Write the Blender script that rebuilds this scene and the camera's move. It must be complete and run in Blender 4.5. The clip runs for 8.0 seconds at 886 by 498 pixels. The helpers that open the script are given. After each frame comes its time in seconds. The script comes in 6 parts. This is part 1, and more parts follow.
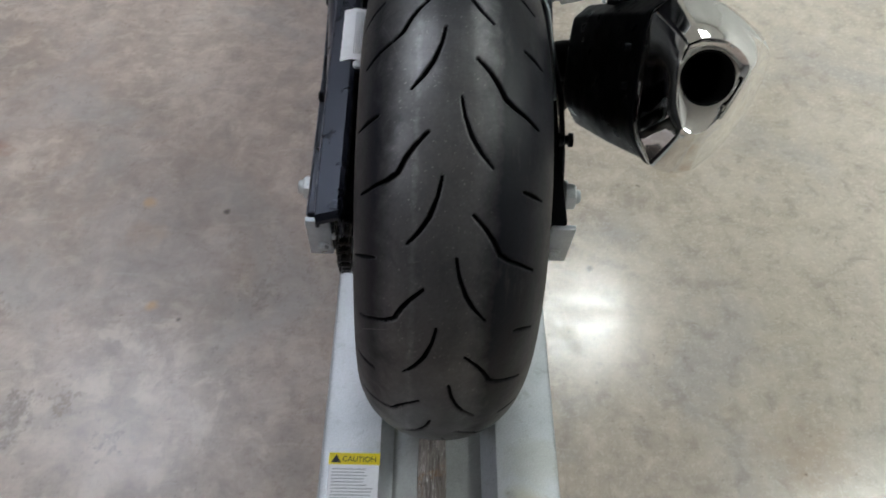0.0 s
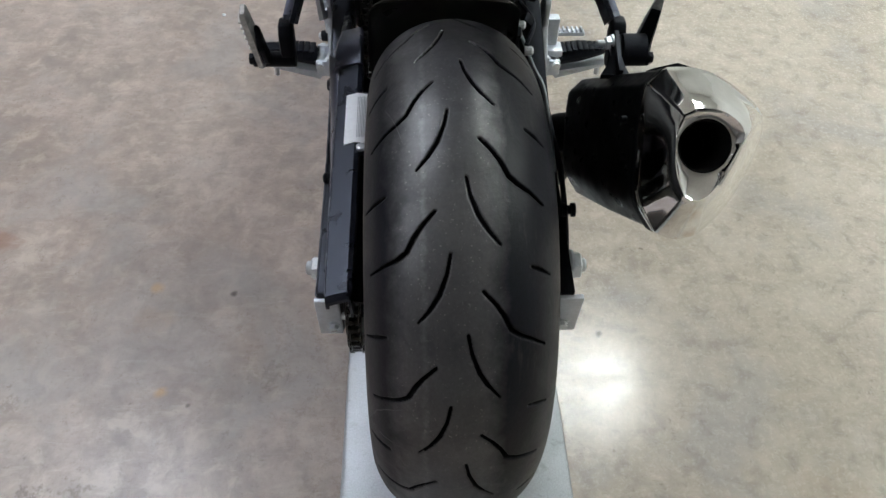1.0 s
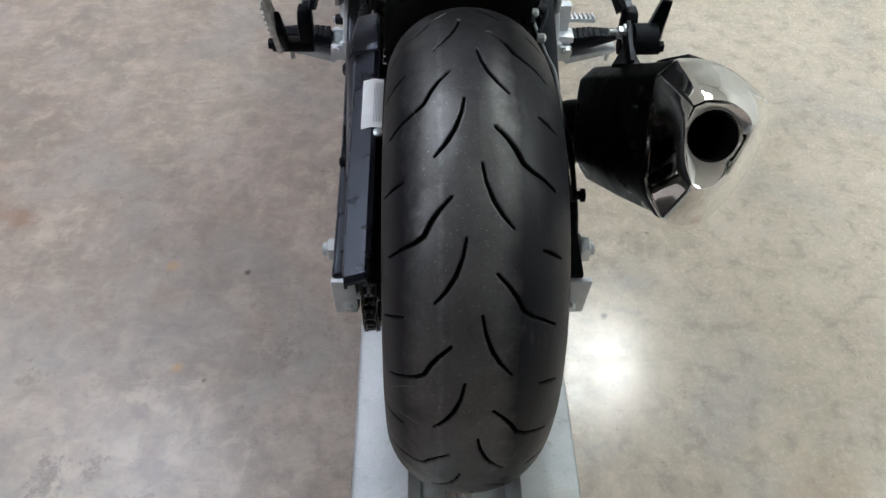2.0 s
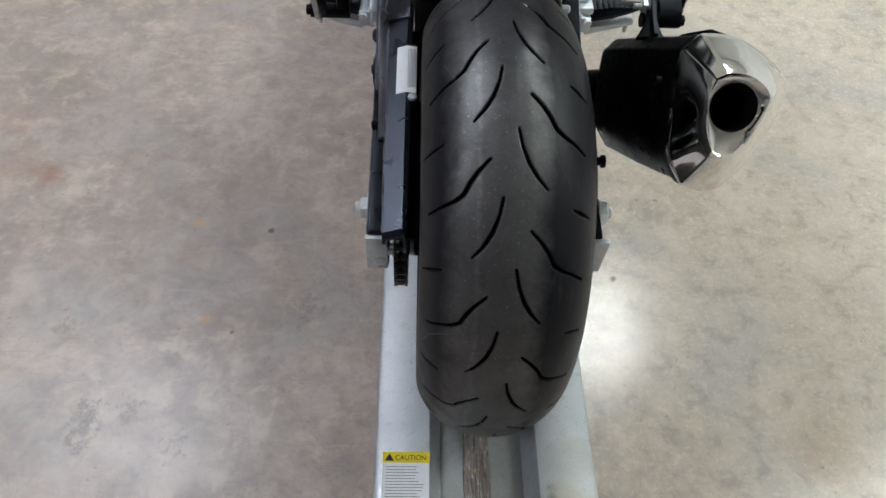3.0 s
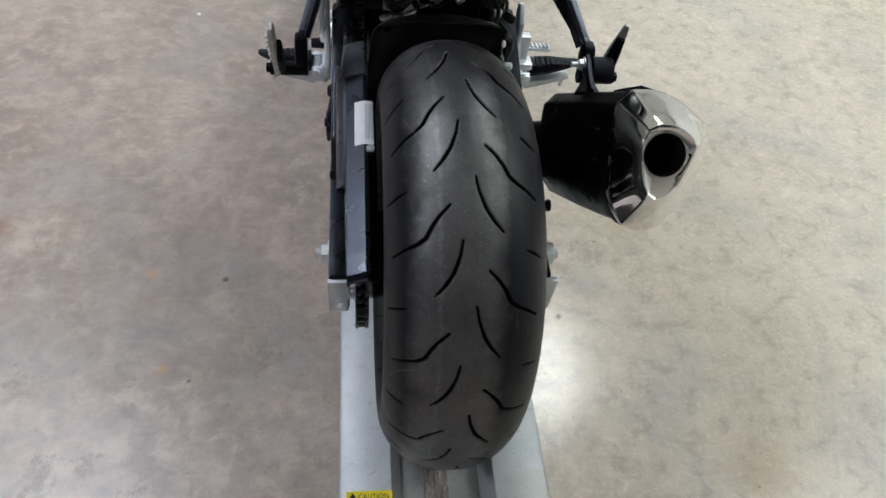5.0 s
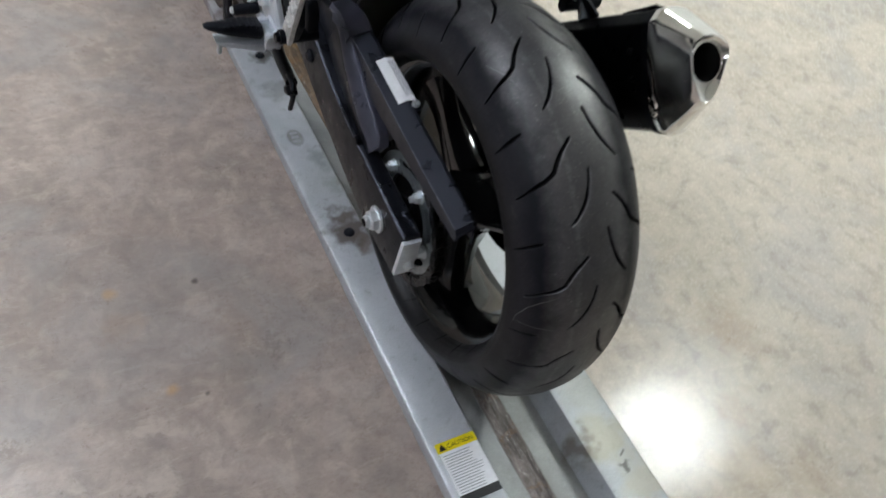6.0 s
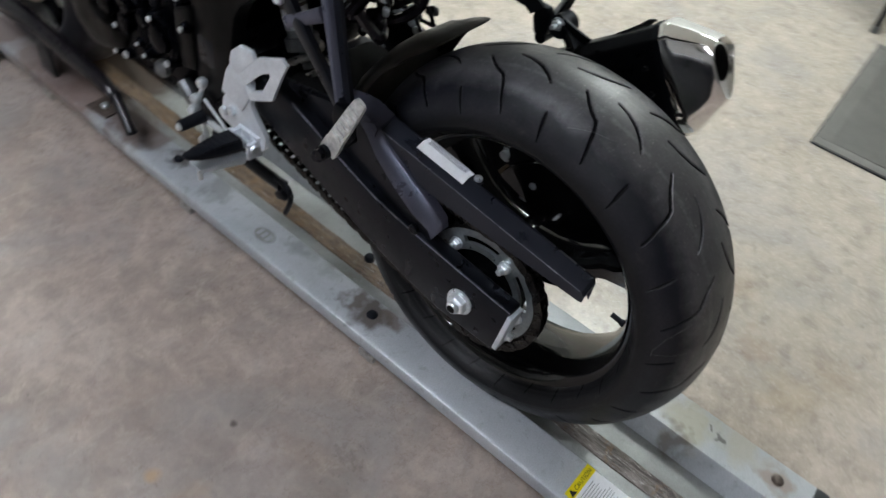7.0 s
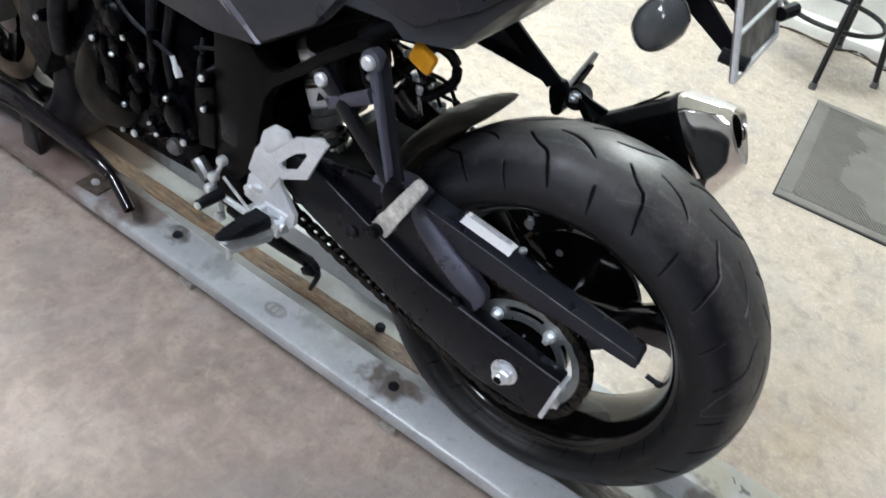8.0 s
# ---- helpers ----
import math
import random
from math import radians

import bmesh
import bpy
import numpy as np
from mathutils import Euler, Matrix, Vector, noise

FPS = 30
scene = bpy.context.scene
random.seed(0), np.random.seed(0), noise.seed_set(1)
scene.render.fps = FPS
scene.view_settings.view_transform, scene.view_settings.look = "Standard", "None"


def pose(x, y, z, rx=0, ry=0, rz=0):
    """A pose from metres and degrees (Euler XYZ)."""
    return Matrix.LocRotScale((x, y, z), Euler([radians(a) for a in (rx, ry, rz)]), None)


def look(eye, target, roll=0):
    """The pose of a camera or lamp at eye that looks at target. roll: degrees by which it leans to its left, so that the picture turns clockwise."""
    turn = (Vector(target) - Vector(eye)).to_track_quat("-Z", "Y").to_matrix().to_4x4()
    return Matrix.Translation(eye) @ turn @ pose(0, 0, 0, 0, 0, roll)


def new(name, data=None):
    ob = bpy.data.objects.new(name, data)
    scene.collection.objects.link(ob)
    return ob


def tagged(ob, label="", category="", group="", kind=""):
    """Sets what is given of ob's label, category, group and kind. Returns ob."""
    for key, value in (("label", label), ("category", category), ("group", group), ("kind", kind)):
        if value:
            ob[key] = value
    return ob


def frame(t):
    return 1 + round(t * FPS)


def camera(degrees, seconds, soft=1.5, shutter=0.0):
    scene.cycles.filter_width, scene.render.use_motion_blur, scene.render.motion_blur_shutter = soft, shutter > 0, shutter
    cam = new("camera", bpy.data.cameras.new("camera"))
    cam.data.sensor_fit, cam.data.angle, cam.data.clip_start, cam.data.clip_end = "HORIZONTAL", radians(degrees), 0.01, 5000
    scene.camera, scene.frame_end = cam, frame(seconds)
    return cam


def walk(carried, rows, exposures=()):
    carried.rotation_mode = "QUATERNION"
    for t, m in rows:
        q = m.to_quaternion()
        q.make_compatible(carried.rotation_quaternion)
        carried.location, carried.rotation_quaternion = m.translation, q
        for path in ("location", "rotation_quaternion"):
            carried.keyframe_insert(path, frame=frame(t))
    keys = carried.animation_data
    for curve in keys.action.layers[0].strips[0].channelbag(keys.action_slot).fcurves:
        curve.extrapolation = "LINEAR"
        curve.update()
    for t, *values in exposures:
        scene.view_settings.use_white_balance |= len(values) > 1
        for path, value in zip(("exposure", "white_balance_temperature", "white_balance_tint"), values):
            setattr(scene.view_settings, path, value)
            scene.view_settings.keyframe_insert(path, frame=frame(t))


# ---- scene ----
cam = camera(62.5, 8.0, shutter=0.35)
PATH = [
    (0, (-0.033, -0.648, 1.119), (0.046, 0.538, -0.49), 4.9),
    (0.2, (-0.032, -0.643, 1.117), (0.081, 0.575, -0.466), 5.6),
    (0.5, (-0.032, -0.637, 1.124), (0.077, 0.624, -0.425), 5.3),
    (0.8, (-0.04, -0.634, 1.13), (0.035, 0.696, -0.361), 1.9),
    (1, (-0.04, -0.643, 1.129), (0.03, 0.685, -0.365), 1.6),
    (2.3, (-0.07, -0.671, 1.171), (-0.011, 0.602, -0.371), 2.1),
    (2.5, (-0.097, -0.687, 1.184), (-0.039, 0.57, -0.371), 1.2),
    (2.7, (-0.112, -0.697, 1.187), (-0.042, 0.528, -0.392), 2.0),
    (3, (-0.101, -0.704, 1.189), (-0.024, 0.514, -0.395), 3.9),
    (3.2, (-0.085, -0.713, 1.202), (-0.024, 0.526, -0.366), 3.0),
    (3.5, (-0.071, -0.723, 1.223), (-0.027, 0.573, -0.299), 2.2),
    (4, (-0.062, -0.737, 1.228), (-0.053, 0.571, -0.285), 1.1),
    (4.5, (-0.06, -0.74, 1.23), (-0.065, 0.57, -0.282), 1.3),
    (4.7, (-0.064, -0.745, 1.232), (0.012, 0.57, -0.274), 3.9),
    (5.8, (-0.504, -0.698, 1.195), (0.231, 0.475, -0.248), 13.5),
    (6, (-0.552, -0.649, 1.181), (0.284, 0.39, -0.31), 16.2),
    (6.2, (-0.57, -0.565, 1.155), (0.183, 0.445, -0.398), 11.9),
    (6.5, (-0.615, -0.468, 1.172), (0.216, 0.489, -0.376), 13.0),
    (6.8, (-0.692, -0.38, 1.171), (0.346, 0.472, -0.311), 13.8),
    (7, (-0.789, -0.323, 1.177), (0.417, 0.396, -0.247), 12.5),
    (7.2, (-0.838, -0.283, 1.185), (0.455, 0.3, -0.224), 14.1),
    (7.5, (-0.862, -0.243, 1.167), (0.47, 0.298, -0.223), 15.1),
    (7.8, (-0.874, -0.206, 1.172), (0.493, 0.397, -0.157), 14.7),
    (8, (-0.873, -0.188, 1.178), (0.507, 0.463, -0.114), 13.9),
]
walk(cam, [(t, look(eye, target, roll)) for t, eye, target, roll in PATH],
     exposures=[(0, -0.69), (0.5, -0.61), (1, -0.54), (4.7, -0.48), (6.0, -0.46), (7.0, -0.48), (7.5, -0.10), (8, 0.08)])

# ---------------------------------------------------------------- world and light
world = bpy.data.worlds.new("workshop_air")
world.use_nodes = True
scene.world = world
world.node_tree.nodes["Background"].inputs[0].default_value = (0.9, 0.95, 1.0, 1)
world.node_tree.nodes["Background"].inputs[1].default_value = 0.05
LAMP_STRENGTH = 78.0

AXLE = 0.37      # height of the rear axle
DECK = 0.093     # top of the rail's side decks
TROUGH = 0.0475   # bottom of the wheel channel


# ---------------------------------------------------------------- materials
def mat(name, col, rough=0.5, metal=0.0, var=0.2, scale=14.0, bump=0.05, fine=260.0, coat=0.0, rvar=0.12, tint=None, gloss=0.0, cool=False):
    """Procedural surface: cloudy variation, fine grain, uneven gloss and relief."""
    m = bpy.data.materials.new(name)
    m.use_nodes = True
    nt = m.node_tree
    N, L = nt.nodes, nt.links
    b = N["Principled BSDF"]
    tc = N.new("ShaderNodeTexCoord")
    big = N.new("ShaderNodeTexNoise")
    big.inputs["Scale"].default_value = scale
    big.inputs["Detail"].default_value = 6
    big.inputs["Roughness"].default_value = 0.62
    small = N.new("ShaderNodeTexNoise")
    small.inputs["Scale"].default_value = fine
    small.inputs["Detail"].default_value = 3
    L.new(tc.outputs["Object"], big.inputs["Vector"])
    L.new(tc.outputs["Object"], small.inputs["Vector"])
    mix = N.new("ShaderNodeMix")
    mix.data_type = "RGBA"
    c = Vector(col[:3])
    t = Vector(tint) if tint else c * (1 - var)
    mix.inputs[6].default_value = (*(c * (1 + var * 0.5)), 1)
    mix.inputs[7].default_value = (*t, 1)
    ramp = N.new("ShaderNodeMapRange")
    ramp.inputs[1].default_value, ramp.inputs[2].default_value = 0.3, 0.72
    L.new(big.outputs[0], ramp.inputs[0])
    L.new(ramp.outputs[0], mix.inputs[0])
    sp = N.new("ShaderNodeMix")
    sp.data_type, sp.blend_type = "RGBA", "MULTIPLY"
    gr = N.new("ShaderNodeMapRange")
    gr.inputs[1].default_value, gr.inputs[2].default_value = 0.3, 0.7
    gr.inputs[3].default_value, gr.inputs[4].default_value = 1 - var * 0.6, 1 + var * 0.3
    L.new(small.outputs[0], gr.inputs[0])
    sp.inputs[0].default_value = 1
    L.new(mix.outputs[2], sp.inputs[6])
    L.new(gr.outputs[0], sp.inputs[7])
    L.new(sp.outputs[2], b.inputs["Base Color"])
    rr = N.new("ShaderNodeMapRange")
    rr.inputs[1].default_value, rr.inputs[2].default_value = 0.3, 0.7
    rr.inputs[3].default_value, rr.inputs[4].default_value = max(0.03, rough - rvar), min(1.0, rough + rvar)
    L.new(big.outputs[0], rr.inputs[0])
    L.new(rr.outputs[0], b.inputs["Roughness"])
    b.inputs["Metallic"].default_value = metal
    b.inputs["Specular IOR Level"].default_value = gloss if gloss else 0.16 if max(col) < 0.02 else 0.3 if max(col) < 0.07 else 0.5
    if cool:
        b.inputs["Specular Tint"].default_value = (0.72, 0.79, 1.0, 1)
    b.inputs["Coat Weight"].default_value = coat
    b.inputs["Coat Roughness"].default_value = 0.15
    if bump:
        bp = N.new("ShaderNodeBump")
        bp.inputs["Strength"].default_value = bump
        bp.inputs["Distance"].default_value = 0.002
        L.new(small.outputs[0], bp.inputs["Height"])
        L.new(bp.outputs[0], b.inputs["Normal"])
    return m


def node_kit(m):
    """Short builders for a material's node tree."""
    N, L = m.node_tree.nodes, m.node_tree.links

    def put(kind, ins=None, **props):
        n = N.new(kind)
        for k, v in props.items():
            if k == "data_type":
                n.data_type = v
            elif k == "blend_type":
                n.blend_type = v
            elif k == "operation":
                n.operation = v
            elif k == "feature":
                n.feature = v
        for k, v in (ins or {}).items():
            s = n.inputs[k]
            if isinstance(v, bpy.types.NodeSocket):
                L.new(v, s)
            else:
                s.default_value = v
        return n

    def rng(src, a, b, lo=0.0, hi=1.0):
        return put("ShaderNodeMapRange", {0: src, 1: a, 2: b, 3: lo, 4: hi}).outputs[0]

    def blend(fac, a, b, kind="MIX"):
        n = put("ShaderNodeMix", data_type="RGBA", blend_type=kind)
        for i, v in ((0, fac), (6, a), (7, b)):
            if isinstance(v, bpy.types.NodeSocket):
                L.new(v, n.inputs[i])
            else:
                n.inputs[i].default_value = v if i == 0 else (*v, 1)
        return n.outputs[2]

    def calc(op, a, b=0.0):
        return put("ShaderNodeMath", {0: a, 1: b}, operation=op).outputs[0]

    def nz(vec, sc, det=5, ro=0.6, dist=0.0):
        return put("ShaderNodeTexNoise", {"Vector": vec, "Scale": sc, "Detail": det, "Roughness": ro, "Distortion": dist}).outputs[0]

    return put, rng, blend, calc, nz


def concrete():
    """Old polished slab: cloudy grey and brown, scuffs, specks, a few drips of rust, oil and paint."""
    m = bpy.data.materials.new("polished_concrete")
    m.use_nodes = True
    put, rng, blend, calc, nz = node_kit(m)
    b = m.node_tree.nodes["Principled BSDF"]
    co = put("ShaderNodeTexCoord").outputs["Object"]
    cloud = nz(co, 2.3, 7, 0.66, 0.2)
    blot = nz(co, 6.5, 9, 0.70, 0.25)
    grit = nz(co, 90.0, 4, 0.7)
    speck = nz(co, 330.0, 2, 0.6)
    sep = put("ShaderNodeSeparateXYZ", {0: co})
    side = rng(calc("ADD", sep.outputs[0], calc("MULTIPLY", cloud, 0.9)), 0.15, 1.15)
    warm = blend(rng(cloud, 0.34, 0.66), (0.334, 0.288, 0.255), (0.248, 0.204, 0.177))
    cool = blend(rng(cloud, 0.34, 0.66), (0.388, 0.360, 0.304), (0.330, 0.304, 0.254))
    col = blend(side, warm, cool)
    col = blend(calc("MULTIPLY", rng(blot, 0.47, 0.66), rng(side, 0.2, 0.9, 0.75, 0.22)), col, (0.195, 0.173, 0.155))
    col = blend(calc("MULTIPLY", rng(blot, 0.46, 0.30), 0.55), col, (0.41, 0.39, 0.36))
    # pale drag marks
    st = put("ShaderNodeMapping", {0: co, 2: (0, 0, 0.7), 3: (3.0, 17.0, 1)}).outputs[0]
    drag = nz(st, 2.6, 7, 0.75, 0.3)
    col = blend(calc("MULTIPLY", rng(drag, 0.56, 0.74), 0.35), col, (0.47, 0.43, 0.375))
    st2 = put("ShaderNodeMapping", {0: co, 2: (0, 0, -0.5), 3: (21.0, 4.0, 1)}).outputs[0]
    drag2 = nz(st2, 2.2, 6, 0.75, 0.3)
    col = blend(calc("MULTIPLY", rng(drag2, 0.60, 0.76), 0.4), col, (0.17, 0.145, 0.125))
    col = blend(1.0, col, blend(rng(grit, 0.3, 0.7), (0.94, 0.94, 0.94), (1.05, 1.05, 1.05)), "MULTIPLY")
    col = blend(calc("MULTIPLY", rng(speck, 0.67, 0.74), 0.4), col, (0.06, 0.052, 0.045))
    chip = nz(co, 75.0, 5, 0.78, 0.0)
    col = blend(calc("MULTIPLY", calc("MULTIPLY", rng(chip, 0.56, 0.635), rng(nz(co, 7.0, 5, 0.7, 0.6), 0.46, 0.66, 0.0, 0.55)), rng(blot, 0.34, 0.54)), col, (0.10, 0.088, 0.076))
    col = blend(calc("MULTIPLY", rng(chip, 0.36, 0.28), 0.2), col, (0.46, 0.44, 0.41))
    vor = put("ShaderNodeTexVoronoi", {"Vector": put("ShaderNodeVectorMath", {0: co, 1: put("ShaderNodeVectorMath", {0: put("ShaderNodeTexNoise", {"Vector": co, "Scale": 60.0, "Detail": 3}).outputs[1], 1: (0.016, 0.016, 0.016)}, operation="MULTIPLY").outputs[0]}, operation="ADD").outputs[0], "Scale": 11.0})
    pit = calc("MULTIPLY", calc("MULTIPLY", rng(vor.outputs[0], 0.040, 0.015), rng(blot, 0.42, 0.52)), 0.6)
    col = blend(pit, col, (0.05, 0.042, 0.036))
    hair = nz(put("ShaderNodeMapping", {0: co, 2: (0, 0, 1.05), 3: (9.0, 60.0, 1)}).outputs[0], 2.0, 5, 0.7, 0.4)
    col = blend(calc("MULTIPLY", rng(hair, 0.63, 0.69), 0.20), col, (0.47, 0.44, 0.40))
    hair2 = nz(put("ShaderNodeMapping", {0: co, 2: (0, 0, -0.35), 3: (6.0, 80.0, 1)}).outputs[0], 2.0, 5, 0.7, 0.4)
    col = blend(calc("MULTIPLY", rng(hair2, 0.63, 0.68), 0.26), col, (0.15, 0.13, 0.112))
    cold = nz(co, 3.1, 6, 0.62, 0.5)
    col = blend(calc("MULTIPLY", rng(cold, 0.50, 0.64), 0.45), col, (0.262, 0.262, 0.262))
    fleck = nz(co, 21.0, 5, 0.62, 0.4)
    col = blend(calc("MULTIPLY", rng(fleck, 0.52, 0.66), rng(cold, 0.60, 0.40, 0.16, 0.55)), col, (0.43, 0.385, 0.335))
    col = blend(calc("MULTIPLY", rng(fleck, 0.47, 0.34), 0.38), col, (0.185, 0.160, 0.142))
    # stains with their own places: x, y, radius, strength, colour
    warp = put("ShaderNodeVectorMath", {0: put("ShaderNodeTexNoise", {"Vector": co, "Scale": 22.0, "Detail": 4}).outputs[1], 1: (0.5, 0.5, 0.5)}, operation="SUBTRACT").outputs[0]
    bent = put("ShaderNodeVectorMath", {0: co, 1: put("ShaderNodeVectorMath", {0: warp, 1: (0.13, 0.13, 0)}, operation="MULTIPLY").outputs[0]}, operation="ADD").outputs[0]
    bent2 = put("ShaderNodeVectorMath", {0: co, 1: put("ShaderNodeVectorMath", {0: warp, 1: (0.022, 0.022, 0)}, operation="MULTIPLY").outputs[0]}, operation="ADD").outputs[0]
    ragged = put("ShaderNodeVectorMath", {0: put("ShaderNodeTexNoise", {"Vector": co, "Scale": 48.0, "Detail": 5, "Roughness": 0.7}).outputs[1], 1: (0.5, 0.5, 0.5)}, operation="SUBTRACT").outputs[0]
    bent3 = put("ShaderNodeVectorMath", {0: co, 1: put("ShaderNodeVectorMath", {0: ragged, 1: (0.16, 0.22, 0)}, operation="MULTIPLY").outputs[0]}, operation="ADD").outputs[0]
    for x, y, r, k, c in (
            (-0.98, 0.42, 0.09, 0.20, (0.24, 0.12, 0.06)), (-0.90, 0.40, 0.04, 0.4, (0.20, 0.09, 0.045)),
            (-1.02, 0.55, 0.07, 0.16, (0.27, 0.15, 0.08)), (-0.55, 0.265, 0.017, 0.38, (0.44, 0.26, 0.06)),
            (-0.49, 0.033, 0.016, 0.35, (0.48, 0.27, 0.06)), (-0.53, 0.19, 0.045, 0.12, (0.40, 0.24, 0.09)),
            (-0.652, -0.16, 0.0305, 0.55, (0.075, 0.062, 0.052)), (-0.59, -0.150, 0.026, 0.45, (0.09, 0.07, 0.045)),
            (-0.66, -0.20, 0.028, 0.5, (0.09, 0.075, 0.062)), (-0.50, -0.22, 0.026, 0.5, (0.10, 0.085, 0.07)), (-0.74, 0.02, 0.027, 0.4, (0.12, 0.10, 0.08)),
            (-0.30, 0.06, 0.029, 0.4, (0.12, 0.10, 0.085)), (-0.85, 0.10, 0.06, 0.35, (0.46, 0.42, 0.37)),
            (0.62, -0.22, 0.10, 0.35, (0.24, 0.15, 0.085)), (0.50, -0.38, 0.06, 0.3, (0.22, 0.14, 0.08)),
            (0.30, 0.140, 0.0085, 0.85, (0.06, 0.05, 0.045)), (-0.397, 0.252, 0.009, 0.85, (0.06, 0.05, 0.045)),
            (-0.438, 0.007, 0.007, 0.7, (0.07, 0.06, 0.05)), (0.50, 0.42, 0.05, 0.3, (0.30, 0.24, 0.17)), (0.42, -0.48, 0.09, 0.3, (0.27, 0.21, 0.12)), (0.55, -0.55, 0.07, 0.3, (0.24, 0.18, 0.11))):
        d = put("ShaderNodeVectorMath", {0: bent3 if 0.0255 < r < 0.031 else bent if r > 0.025 else bent2, 1: (x, y, 0)}, operation="DISTANCE").outputs["Value"]
        col = blend(calc("MULTIPLY", rng(d, r, r * 0.3), k), col, c)
    col = blend(1.0, col, (1.480, 1.415, 1.420), "MULTIPLY")
    m.node_tree.links.new(col, b.inputs["Base Color"])
    mottle = nz(co, 34.0, 8, 0.76, 0.5)
    dull = rng(side, 0.0, 0.7, 0.150, 0.0)
    ro = calc("ADD", dull, calc("ADD", calc("ADD", rng(blot, 0.32, 0.68, 0.105, 0.150), rng(grit, 0.3, 0.7, -0.02, 0.03)), calc("ADD", rng(mottle, 0.44, 0.62, 0.0, 0.09), calc("ADD", rng(nz(co, 190.0, 4, 0.7), 0.50, 0.64, 0.0, 0.07), rng(nz(co, 105.0, 7, 0.72, 0.7), 0.53, 0.60, 0.0, 0.20)))))
    m.node_tree.links.new(ro, b.inputs["Roughness"])
    b.inputs["Specular IOR Level"].default_value = 0.5
    h = calc("ADD", calc("ADD", calc("MULTIPLY", grit, 0.35), calc("MULTIPLY", blot, 0.12)), calc("MULTIPLY", mottle, 0.5))
    bp = put("ShaderNodeBump", {"Strength": 0.016, "Distance": 0.004, "Height": h})
    m.node_tree.links.new(bp.outputs[0], b.inputs["Normal"])
    return m


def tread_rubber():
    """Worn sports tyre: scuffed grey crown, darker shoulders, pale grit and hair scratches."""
    m = bpy.data.materials.new("tread_rubber")
    m.use_nodes = True
    put, rng, blend, calc, nz = node_kit(m)
    b = m.node_tree.nodes["Principled BSDF"]
    co = put("ShaderNodeTexCoord").outputs["Object"]
    sep = put("ShaderNodeSeparateXYZ", {0: co})
    ax = calc("ABSOLUTE", calc("SUBTRACT", sep.outputs[0], 0.0))
    n1 = nz(co, 28, 6, 0.65, 0.4)
    n2 = nz(co, 240, 4, 0.7)
    edge = calc("ADD", ax, calc("MULTIPLY", calc("SUBTRACT", n1, 0.5), 0.020))
    # Worn crown band, shifted left so its pale colour follows the lit side.
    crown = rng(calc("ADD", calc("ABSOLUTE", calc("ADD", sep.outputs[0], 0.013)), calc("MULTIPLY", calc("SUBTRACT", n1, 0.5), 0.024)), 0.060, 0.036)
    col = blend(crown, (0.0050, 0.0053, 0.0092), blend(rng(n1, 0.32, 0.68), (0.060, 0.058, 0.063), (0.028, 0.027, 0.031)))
    # dusty edge of the tread, then the plain side wall
    dusty = calc("MULTIPLY", rng(edge, 0.076, 0.088), rng(nz(co, 11, 5, 0.65), 0.30, 0.62, 0.35, 1.0))
    col = blend(calc("MULTIPLY", dusty, 0.75), col, (0.026, 0.026, 0.031))
    rad = calc("SQRT", calc("ADD", calc("POWER", calc("SUBTRACT", sep.outputs[2], 0.367), 2.0), calc("POWER", sep.outputs[1], 2.0)))
    col = blend(calc("MULTIPLY", rng(rad, 0.270, 0.252), 0.85), col, (0.0065, 0.0065, 0.0072))
    col = blend(1.0, col, blend(rng(n2, 0.3, 0.7), (0.75, 0.75, 0.75), (1.3, 1.3, 1.3)), "MULTIPLY")
    line = calc("ABSOLUTE", calc("ADD", sep.outputs[0], calc("ADD", 0.034, calc("MULTIPLY", calc("SUBTRACT", n1, 0.5), 0.012))))
    col = blend(calc("MULTIPLY", calc("MULTIPLY", rng(line, 0.0045, 0.001), rng(nz(co, 60, 6, 0.7), 0.40, 0.62)), 0.5), col, (0.17, 0.17, 0.175))
    grit = rng(nz(co, 420, 2, 0.5), 0.67, 0.74)
    col = blend(calc("MULTIPLY", calc("MULTIPLY", grit, crown), 0.7), col, (0.30, 0.29, 0.27))
    dust = put("ShaderNodeMapping", {0: co, 3: (40, 7, 7)}).outputs[0]
    rub = rng(nz(dust, 3, 6, 0.7), 0.58, 0.75)
    col = blend(calc("MULTIPLY", rub, 0.35), col, (0.085, 0.083, 0.08))
    m.node_tree.links.new(col, b.inputs["Base Color"])
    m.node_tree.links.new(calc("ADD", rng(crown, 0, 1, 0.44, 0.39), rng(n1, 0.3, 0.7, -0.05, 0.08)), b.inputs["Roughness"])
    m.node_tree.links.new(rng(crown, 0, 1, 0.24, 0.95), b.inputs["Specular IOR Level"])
    bp = put("ShaderNodeBump", {"Strength": 0.22, "Distance": 0.0015, "Height": calc("ADD", n2, calc("MULTIPLY", n1, 0.6))})
    m.node_tree.links.new(bp.outputs[0], b.inputs["Normal"])
    return m


